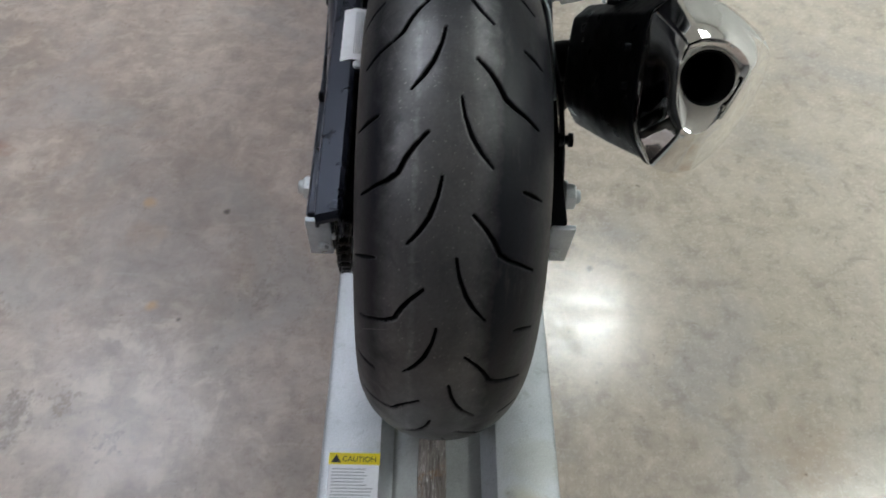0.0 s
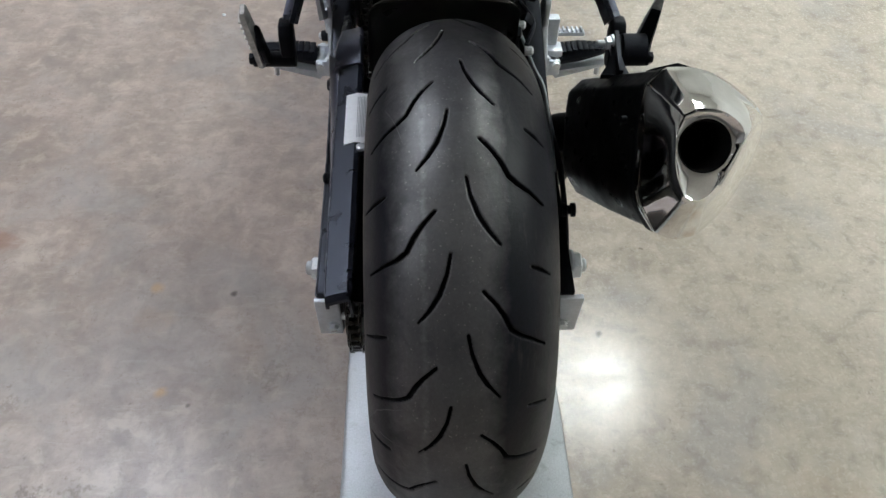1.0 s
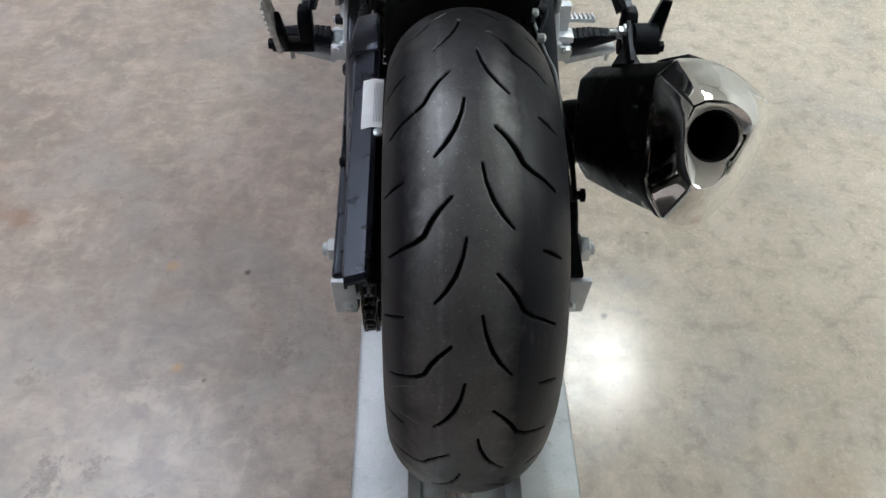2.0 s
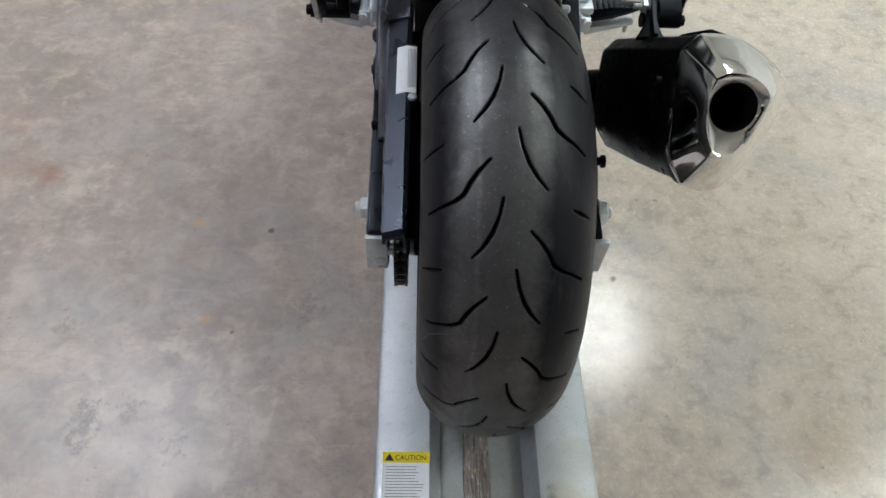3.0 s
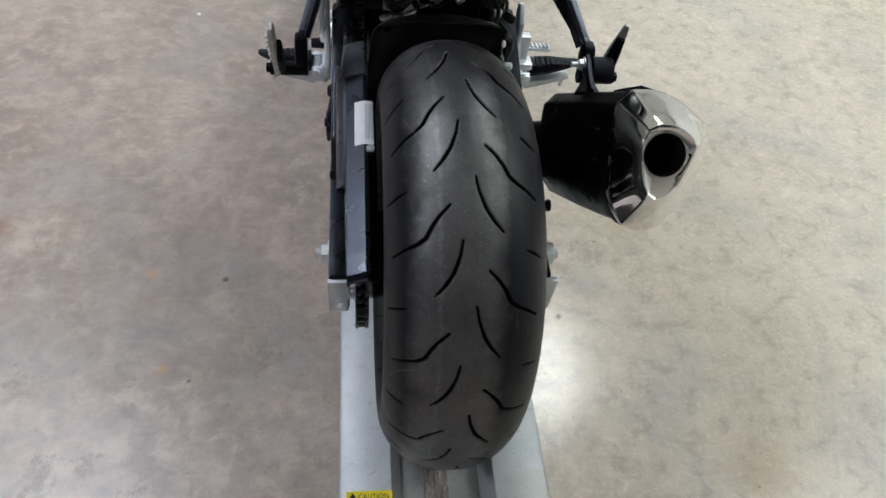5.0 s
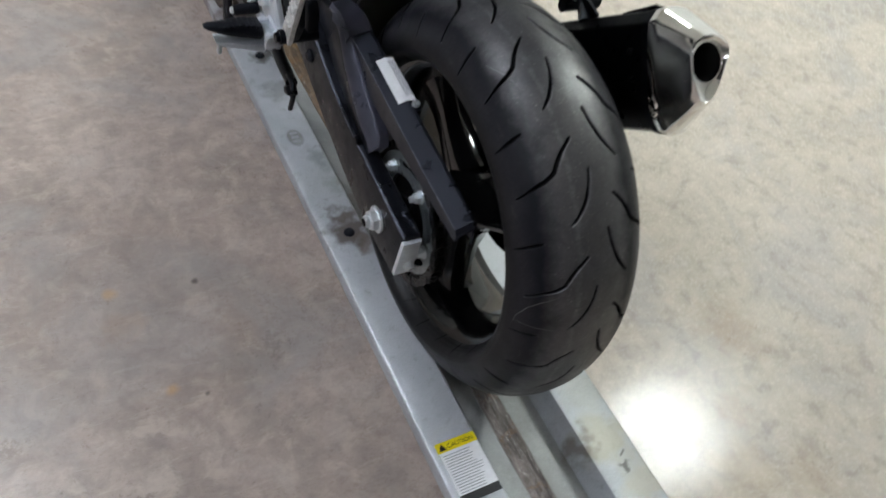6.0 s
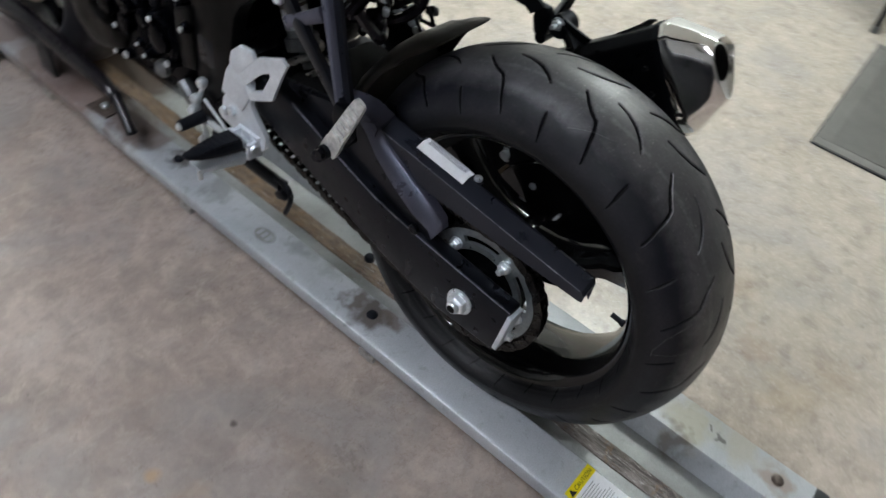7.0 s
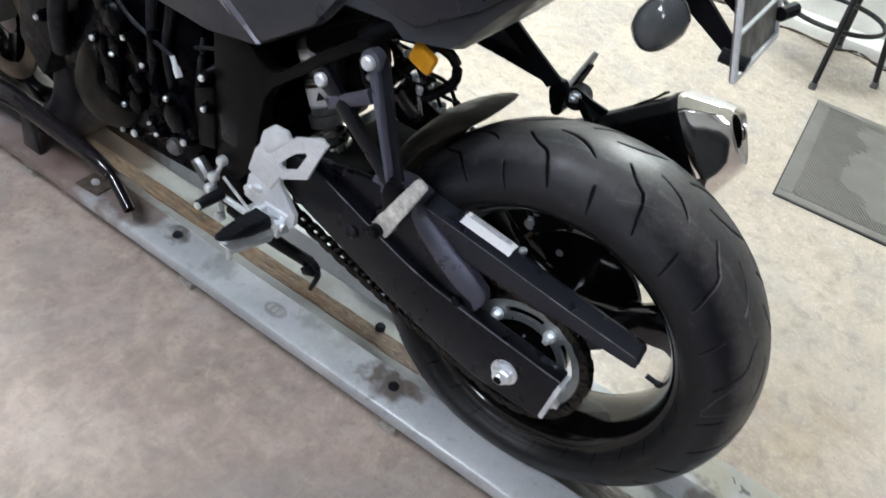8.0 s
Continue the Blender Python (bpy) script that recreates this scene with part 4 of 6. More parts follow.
        # Flat disc; near-black on the left, painting the shade inside the bore.
        b = bmesh.new()
        lathe(b, [(0, 0.0068), (s * 0.0004, 0.0068)], (s * 0.1902, 0, AXLE), "x", 16)
        part("axle_bore", b, M_DARK if s < 0 else M_BRASSY, arm)
    b = bmesh.new()
    lathe(b, [(-0.14, 0.011), (0.14, 0.011)], (0, 0, AXLE), "x", 16)
    part("axle", b, M_ZINC, arm)
    # stand spools and hose clips on the right beam
    b = bmesh.new()
    lathe(b, [(0, 0.0095), (0.006, 0.0095), (0.007, 0.006), (0.012, 0.006), (0.013, 0.0095), (0.018, 0.0095)], (0.150, 0.03, 0.447), "x", 14)
    part("hose_clip_bolt", b, M_BLACK, arm)
    b = bmesh.new()
    lathe(b, [(0, 0.011), (-0.012, 0.011), (-0.016, 0.007)], (-0.160, 0.30, 0.452), "x", 14)
    part("blanking_plug", b, M_RUBBER, arm, "black rubber plug")
    b = bmesh.new()
    lathe(b, [(0, 0.008), (-0.005, 0.008), (-0.007, 0.005)], (-0.162, 0.105, 0.437), "x", 12)
    part("brace_bolt", b, M_BLACK, arm)
    return arm


arm = swingarm()

# chain guard with its sticker
b = bmesh.new()


def guard_ring(y, top, drop, xo=-0.143, xi=-0.100):
    return [Vector(p) for p in ((xo, y, top - drop), (xo, y, top - 0.009), (-0.117, y, top), (xi, y, top - 0.002), (xi + 0.001, y, top - 0.034), (xi - 0.002, y, top - 0.034), (xi - 0.003, y, top - 0.006),
                                (-0.117, y, top - 0.005), (xo + 0.004, y, top - 0.013), (xo + 0.004, y, top - drop))]


loft(b, [guard_ring(y, t, d, xo, xi) for y, t, d, xo, xi in ((-0.157, .503, .018, -.141, -.113), (-0.152, .510, .026, -.1415, -.112), (-0.05, .523, .034, -.143, -.111),
                                                             (0.08, .540, .046, -.143, -.111), (0.15, .549, .050, -.143, -.111), (0.203, .556, .052, -.144, -.111))])
guard = part("chain_guard", b, M_GUARD, bike, "dark slate plastic chain guard", 25)
# Thin pale tube painting the highlight on the guard's outer bevel.
b = bmesh.new()
tube(b, [(-.1415, -.150, .5015), (-.1431, -.05, .5144), (-.1431, .08, .5314), (-.1431, .15, .5404), (-.1440, .203, .5474)], .0009, 6)
part("edge_highlight", b, M_CREASE, guard, "painted edge highlight of the guard")
b = bmesh.new()
loft(b, [[(-.1165, y, .5295 + y * .131 - dz) for dz in (.0004, .006)] + [(-.1022, y, .5295 + y * .131 - dz) for dz in (.006, .0022)] for y in (.046, .152)])
part("guard_tab", b, M_GUARD, guard)
# Added black strip standing in for the dark gap between guard and tyre.
b = bmesh.new()
loft(b, [[(-.1118, y, .5265 + y * .131 - .016), (-.0990, y, .5265 + y * .131 - .020), (-.0990, y, .5265 + y * .131 - .024), (-.1118, y, .5265 + y * .131 - .020)] for y in (-.150, .03, .20)])
part("guard_gap_strip", b, M_PLASTIC, guard)
b = bmesh.new()


def on_guard(y):
    top = 0.523 + (y + 0.05) * 0.131
    return [Vector(p) for p in ((-0.1305, y, top - 0.0038), (-0.117, y, top + 0.0008), (-0.1030, y, top - 0.0010), (-0.1030, y, top - 0.0018), (-0.117, y, top), (-0.1300, y, top - 0.0046))]


loft(b, [on_guard(y) for y in (0.062, 0.09, 0.12, 0.147)])
stick = part("white_sticker", b, M_LABEL, guard, "white printed label sticker")
for k in range(6):
    b = bmesh.new()
    x = -0.1145 + k * 0.0020
    top = 0.523 + (0.105 + 0.05) * 0.131
    box(b, (x, 0.105, top + 0.0007), (0.0006, 0.070, 0.0006), 0, Matrix.Rotation(0.1305, 4, "X"))
    part("print_line", b, M_LINE, stick)
b = bmesh.new()
lathe(b, [(0, 0.006), (0.004, 0.006), (0.005, 0.003)], (-0.108, 0.052, 0.536), "z", 12)
part("guard_bolt", b, M_ZINC, guard)


# ---- chain: side plates as single links, pins between
def chain():
    r = 0.1087
    path = []
    f0, fr = Vector((0, 0.615, 0.462)), 0.040
    pts = []
    for a in np.linspace(84, 276, 60):
        pts.append(Vector((0, math.cos(math.radians(a)) * r, AXLE + math.sin(math.radians(a)) * r)))
    for k in np.linspace(0.02, 1, 80):
        a0 = pts[59]
        e = f0 + Vector((0, 0, -fr))
        q = a0.lerp(e, k)
        q.z -= 0.014 * math.sin(math.pi * k)
        pts.append(q)
    for a in np.linspace(-80, 80, 20):
        pts.append(f0 + Vector((0, math.cos(math.radians(a)) * fr, math.sin(math.radians(a)) * fr)))
    e = pts[0]
    s0 = pts[-1]
    for k in np.linspace(0.02, 1, 80):
        pts.append(s0.lerp(e, k))
    acc = [0.0]
    for p, q in zip(pts, pts[1:]):
        acc.append(acc[-1] + (q - p).length)
    n = int(acc[-1] / 0.015875)
    at = [np.interp(np.linspace(0, acc[-1], n, endpoint=False), acc, [p[i] for p in pts]) for i in (1, 2)]
    nodes = [Vector((-0.120, at[0][i], at[1][i])) for i in range(n)]
    b = bmesh.new()
    for q in nodes:
        lathe(b, [(-0.0085, 0.0051), (0.0085, 0.0051)], q, "x", 8)
    ch = part("drive_chain", b, M_CHAIN, bike, "greasy black drive chain")
    ring = []
    for j in range(6):
        a = math.radians(90 + 36 * j)
        ring.append((-0.0079 + math.cos(a) * 0.0068, math.sin(a) * 0.0068))
    for j in range(6):
        a = math.radians(-90 + 36 * j)
        ring.append((0.0079 + math.cos(a) * 0.0068, math.sin(a) * 0.0068))
    src = {}
    for key, x in (("in", 0.0055), ("out", 0.0078)):
        b = bmesh.new()
        for s in (-1, 1):
            rows = [[Vector((s * k, p[0], p[1])) for p in ring] for k in (x, x + 0.0018)]
            loft(b, rows)
        finish(b)
        me = bpy.data.meshes.new("link")
        b.to_mesh(me)
        b.free()
        me.materials.append(M_CHAIN)
        src[key] = me
    for i in range(n):
        p, q = nodes[i], nodes[(i + 1) % n]
        d = q - p
        ob = new("link", src["in" if i % 2 else "out"])
        ob.parent = ch
        ob.matrix_basis = Matrix.Translation((p + q) / 2) @ Matrix.Rotation(math.atan2(d.z, d.y), 4, "X")


chain()

# ---- rear hugger: a thin shell over the front of the tyre, pointed tongue at the back
b = bmesh.new()


def hug_ring(theta, half, r, skirt):
    out = []
    for s, drop in ((-1.0, 0.048), (-0.94, 0.030), (-0.78, 0.014), (-0.4, 0.003), (0, 0.0), (0.4, 0.003), (0.78, 0.014), (0.94, 0.030), (1.0, 0.048)):
        a = math.radians(theta + 3 * s * s + 6 * max(0.0, (abs(s) - 0.7) / 0.3) ** 1.5)
        rr = r - drop * skirt
        out.append(Vector((0.000 + s * half, -math.cos(a) * rr, AXLE + math.sin(a) * rr)))
    inner = []
    for v in out[::-1]:
        d = Vector((0, v.y, v.z - AXLE))
        inner.append(v - d.normalized() * 0.002)
    return out + inner


rows = []
for th, half, r, k in ((122.5, .098, .346, .12), (124.5, .100, .351, .22), (128, .102, .358, .40), (132, .104, .364, .60), (138, .106, .367, .80), (145, .108, .366, .85), (155, .108, .361, .85),
                       (165, .106, .354, .80), (178, .105, .349, .95), (186, .100, .348, 1.0)):
    rows.append(hug_ring(th, half, r, k))
loft(b, rows)
hug = part("rear_fender", b, M_HUG, bike, "black plastic rear hugger over the tyre")


# ---- silencer
AX_S = Vector((0.12, -0.79, 0.60)).normalized()
U_S = Vector((0.98866, 0.15018, 0))
V_S = U_S.cross(AX_S).normalized()
if V_S.z < 0:
    V_S = -V_S
TIP = Vector((0.245, -0.106, 0.669))
# the cap's outer edge and its mouth: runs between the creases, point for point
SEAM = ([(-.030, .0645), (-.0097, .0795)],
        [(-.0097, .0795), (.0165, .0770), (.0416, .0668), (.0672, .0480), (.0861, .0275), (.0894, .0060), (.0744, -.0330), (.0461, -.0740), (.0159, -.0991)],
        [(.0159, -.0991), (-.0090, -.1005), (-.030, -.0910)],
        [(-.030, -.0910), (-.0460, -.0550), (-.0430, -.0100), (-.0365, .0365), (-.030, .0645)])
MOUTH = ([(-.0255, .0350), (-.0127, .0393)],
         [(-.0127, .0393), (.0010, .0385), (.0130, .0350), (.0235, .0280), (.0325, .0180), (.0345, .0060), (.0250, -.0115), (.0110, -.0340), (-.0030, -.0488)],
         [(-.0030, -.0488), (-.0155, -.0527), (-.0272, -.0469)],
         [(-.0272, -.0469), (-.0335, -.0260), (-.0350, -.0020), (-.0325, .0205), (-.0255, .0350)])


def edge_ring(runs, steps=4, soft=0.0):
    """One closed ring out of smooth runs that meet at creases; soft draws the ends in, for a narrow rounded crease."""
    out = []
    for run in runs:
        line = bend([(*q, 0) for q in run], max(2, steps))
        n = len(line) - 1
        if soft:
            size = sum((p - q).length for p, q in zip(line, line[1:]))
            e = soft / size
            at = [e, 2 * e] + [2 * e + (1 - 4 * e) * k / (n + 1) for k in range(1, n + 1)] + [1 - 2 * e, 1 - e]
        else:
            at = [k / n for k in range(n)]
        for u in at:
            i = min(int(u * n), n - 1)
            out.append(line[i].lerp(line[i + 1], u * n - i).xy)
    return out


def sec(poly, s, k=1.0, shift=(0, 0), tilt=0.0):
    return [TIP - AX_S * (s - tilt * p.x * k) + U_S * (p.x * k + shift[0]) + V_S * (p.y * k + shift[1]) for p in poly]


def mixed(a, c, t):
    return [p.lerp(q, t) for p, q in zip(a, c)]


seam, mouth = edge_ring(SEAM, 4, .0022), edge_ring(MOUTH, 4, .0014)
disc = [Vector((-0.0015 + 0.0275 * math.cos(math.atan2(p.y, p.x + 0.0015)), 0.0012 + 0.0275 * math.sin(math.atan2(p.y, p.x + 0.0015)))) for p in mouth]
REACH = [0.068 - 0.006 * min(1, max(0, (p.x - 0.02) / 0.07)) for p in seam]


def capsec(poly, f, k=1.0, add=0.0):
    """A ring across the end cap, at a fraction f of its depth, which is less at the outer upper side."""
    return [TIP - AX_S * (f * r + add - (1 - f) * 0.13 * p.x) + U_S * (p.x * k) + V_S * (p.y * k) for p, r in zip(poly, REACH)]


b = bmesh.new()
loft(b, [sec(seam, 0.335, 0.78, (-.002, .006)), sec(seam, 0.330, 0.86, (-.002, .006)), sec(seam, 0.318, 0.91, (-.002, .005)), sec(seam, 0.20, 0.96, (-.001, .002)), capsec(seam, 1.0, 0.985)])
sil = part("silencer", b, M_SIL, bike, "black triangular silencer with polished end cap", 40)
b = bmesh.new()
loft(b, [capsec(seam, 1.0, 0.96, .007), capsec(seam, 1.0, 1.0, .007), capsec(seam, 1.0, 1.014), capsec(seam, .90, 1.008), capsec(mixed(seam, mouth, .10), .82), capsec(mixed(seam, mouth, .34), .58),
         capsec(mixed(seam, mouth, .64), .30), capsec(mixed(seam, mouth, .92), .05), sec(mouth, 0.001, tilt=.13), sec(mouth, -0.001, .97, tilt=.13), sec(mouth, 0.0005, .935, tilt=.13),
         sec(mixed(mouth, disc, .6), 0.005, tilt=.13), sec(disc, 0.006, 1.06, tilt=.13), sec(disc, 0.006, 0.97, tilt=.13), sec(disc, 0.03, 0.97, tilt=.13)], False, False)
part("end_cap", b, M_CHROME, sil, "mirror-polished end cap with round outlet", 38)
b = bmesh.new()
loft(b, [sec(disc, 0.0065, 0.965, tilt=.13), sec(disc, 0.0065, 0.90, tilt=.13), sec(disc, 0.10, 0.90)], False, True)
loft(b, [sec(disc, 0.05, 0.72), sec(disc, 0.05, 0.68), sec(disc, 0.11, 0.68), sec(disc, 0.11, 0.72), sec(disc, 0.05, 0.72)], False, False)
part("outlet_pipe", b, M_DARK, sil)
b = bmesh.new()
loft(b, [capsec(seam, 1, 0.98, .018), capsec(seam, 1, 1.006, .018), capsec(seam, 1, 1.008, .008), capsec(seam, 1, 0.98, .008)], False, False)
part("seam_band", b, M_PLASTIC, sil)
b = bmesh.new()
for uu, vv in ((-0.049, -0.01), (-0.046, 0.03)):
    b = bmesh.new()
    p = TIP - AX_S * 0.100 + U_S * uu + V_S * vv
    lathe(b, [(0.004, 0.004), (-0.002, 0.004), (-0.003, 0.002)], p, "x", 10)
    part("rivet", b, M_BLACK, sil)
# heat-shield plate with a torn edge on the top of the silencer
b = bmesh.new()
loft(b, [[TIP - AX_S * s + U_S * (u0) + V_S * (v0), TIP - AX_S * s + U_S * u1 + V_S * v1, TIP - AX_S * s + U_S * u1 + V_S * (v1 + .003), TIP - AX_S * s + U_S * u0 + V_S * (v0 + .003)]
         for s, u0, v0, u1, v1 in ((0.15, .005, .076, .045, .066), (0.13, .005, .078, .052, .065), (0.112, .010, .0795, .052, .0665), (0.10, .020, .081, .046, .071))])
part("heat_shield", b, M_PLASTIC, sil)
b = bmesh.new()
tube(b, [TIP - AX_S * 0.33 + U_S * 0.0, TIP - AX_S * 0.40 + U_S * -0.03, (0.172, 0.212, 0.355), (0.150, 0.300, 0.285), (0.12, 0.45, 0.235), (0.08, 0.62, 0.22)], 0.029, 16, 5)
part("link_pipe", b, M_ENGINE2, sil, "dark exhaust link pipe")

# ---- hangers, pegs and brackets on both sides
PEG_PIN = Vector((0.238, 0.207, 0.572))


def strut(b, p, q, w0, w1, d=0.010, nrm=(1, 0, 0)):
    """A flat tapering web between two points."""
    p, q = Vector(p), Vector(q)
    a = (q - p).normalized()
    n = (Vector(nrm) - a * a.dot(Vector(nrm))).normalized()
    s = a.cross(n)
    rows = []
    for c, w in ((p, w0), ((p + q) / 2, (w0 + w1) * 0.45), (q, w1)):
        rows.append([c + s * w * 0.5 + n * d * 0.3, c + s * w * 0.3 + n * d * 0.5, c - s * w * 0.3 + n * d * 0.5, c - s * w * 0.5 + n * d * 0.3,
                     c - s * w * 0.5 - n * d * 0.5, c + s * w * 0.5 - n * d * 0.5])
    loft(b, rows)


def peg_hanger(s, dx=0.0, dy=0.0, dz=0.0, py=0.0, turn=0.0):
    def lo(x, y, z):
        return (s * (x + dx), y + dy, z + dz)

    lab = "slate-grey cast passenger-peg hanger"
    b = bmesh.new()
    top1, top2, low = (s * .160, .309, .733), (s * .160, .383, .675), lo(.208, .222, .606)
    strut(b, top1, low, .015, .008, .014, (s, 0, 0))
    strut(b, (s * .172, .365, .648), (s * .172, .297, .690), .018, .020, .010, (s, 0, 0))
    lathe(b, [(s * -.010, .016), (s * .006, .016), (s * .008, .013)], top1, "x", 18)
    hg = part("peg_hanger", b, M_SLATE, bike, lab, 40)
    b = bmesh.new()
    # Black webs carry the casting's shaded sides; the slate strut keeps its lit ridge.
    strut(b, top2, low, .028, .018, .012, (s, 0, 0))
    strut(b, (top1[0] - s * .008, top1[1] - .004, top1[2]), (low[0] - s * .008, low[1], low[2]), .030, .030, .008, (s, 0, 0))
    lathe(b, [(s * -.010, .016), (s * .006, .016), (s * .008, .013)], top2, "x", 18)
    part("front_leg", b, M_ARM, hg)
    if s > 0:
        b = bmesh.new()
        a0, a1, a2 = Vector(top1), Vector(top2), Vector(low)
        rows = [[a0 + k, a1 + k, a2.lerp(a1, .30) + k, a2.lerp(a0, .30) + k] for k in (Vector((.001, 0, 0)), Vector((.005, 0, 0)))]
        loft(b, rows)
        part("hanger_web", b, M_SLATE, hg)
    b = bmesh.new()
    prism(b, [(y + dy, z + dz) for y, z in ((.196, .600), (.206, .614), (.226, .614), (.230, .590), (.222, .566), (.208, .556), (.197, .570))], s * (.200 + dx), s * (.218 + dx), .004)
    part("hanger_foot", b, M_BLACK, hg)
    for c in (top1, top2):
        b = bmesh.new()
        lathe(b, [(s * .008, .0100), (s * .014, .0098), (s * .017, .007), (s * .0175, .002)], c, "x", 14)
        part("hanger_bolt", b, M_ALLOY, hg, "domed alloy bolt")
    # folding passenger peg, turned up
    b = bmesh.new()
    a, e = Vector(lo(.2440, .205 + py * .4, .560)), Vector(lo(.2450, .154 + py, .666))
    d = (e - a).normalized()
    w = Vector((0, -d.z, d.y)).normalized()
    n = d.cross(w)
    w, n = w * math.cos(turn) + n * math.sin(turn), n * math.cos(turn) - w * math.sin(turn)
    rows = []
    for k, hw, th in [(k, hw * (1 - .55 * k * k if turn else 1), th) for k, hw, th in (((0, .0120, .003), (.03, .0135, .0042), (.22, .0135, .0045), (.24, .0122, .0045), (.55, .0112, .0048), (.85, .0096, .0045), (.97, .0088, .004), (1.0, .0070, .0025)))]:
        c = a.lerp(e, k)
        rows.append([c + w * hw - n * th, c + w * hw + n * th * .5, c + w * hw * .7 + n * th, c - w * hw * .7 + n * th, c - w * hw + n * th * .5, c - w * hw - n * th])
    loft(b, rows)
    pg = part("passenger_footpeg", b, M_CAST, hg, "scuffed bare aluminium folding passenger peg", 40)
    for k in () if turn else (.36, .46, .56, .66, .76, .86):
        b = bmesh.new()
        c = a.lerp(e, k) + n * .0062 * (1 if n.x * s > 0 or turn else -1)
        strut(b, c - w * .0085 * (1 - .5 * k * k if turn else 1), c + w * .0085 * (1 - .5 * k * k if turn else 1), .0034, .0034, .004, n)
        part("peg_rib", b, M_CAST, pg)
    b = bmesh.new()
    if turn:
        strut(b, a - n * .007, a.lerp(e, .8) - n * .006, .026, .012, .006, n)
    else:
        prism(b, [(y + dy, z + dz) for y, z in ((.168, .60), (.188, .566), (.208, .554), (.212, .564), (.198, .588), (.170, .636))], s * (.232 + dx), s * (.241 + dx), .003)
    part("peg_web", b, M_PLASTIC, hg)
    b = bmesh.new()
    tube(b, [lo(.200, .206, .562), lo(.256, .206, .562)], .0105, 12)
    hexbolt(b, lo(.256, .206, .562), .008, .006, "x", s)
    part("peg_pivot", b, M_BLACK, hg)
    return hg


peg_hanger(-1)
right_hanger = peg_hanger(1, .012, -.026, .018, .030, 1.25)
# silencer bracket and bush on the right hanger
b = bmesh.new()
lathe(b, [(-.016, .010), (-.015, .020), (.015, .020), (.016, .010)], (.236, .156, .608), "x", 24)
part("rubber_bush", b, M_RUBBER, right_hanger)
b = bmesh.new()
strut(b, (.212, .160, .624), (.209, .128, .614), .015, .013, .008, (0, .5, 1))
strut(b, (.209, .130, .615), (.204, .100, .606), .013, .036, .008, (0, .5, 1))
strut(b, (.212, .160, .628), (.207, .100, .600), .016, .050, .006, (1, 0, 0))
part("silencer_bracket", b, M_BLACK, right_hanger)
b = bmesh.new()
hexbolt(b, (.208, .152, .620), .0085, .010, "x", -1, .011)
lathe(b, [(-.020, .004), (-.008, .004)], (.208, .152, .620), "x", 10)
part("bracket_bolt", b, M_ZINC, right_hanger, "zinc-plated bolt")


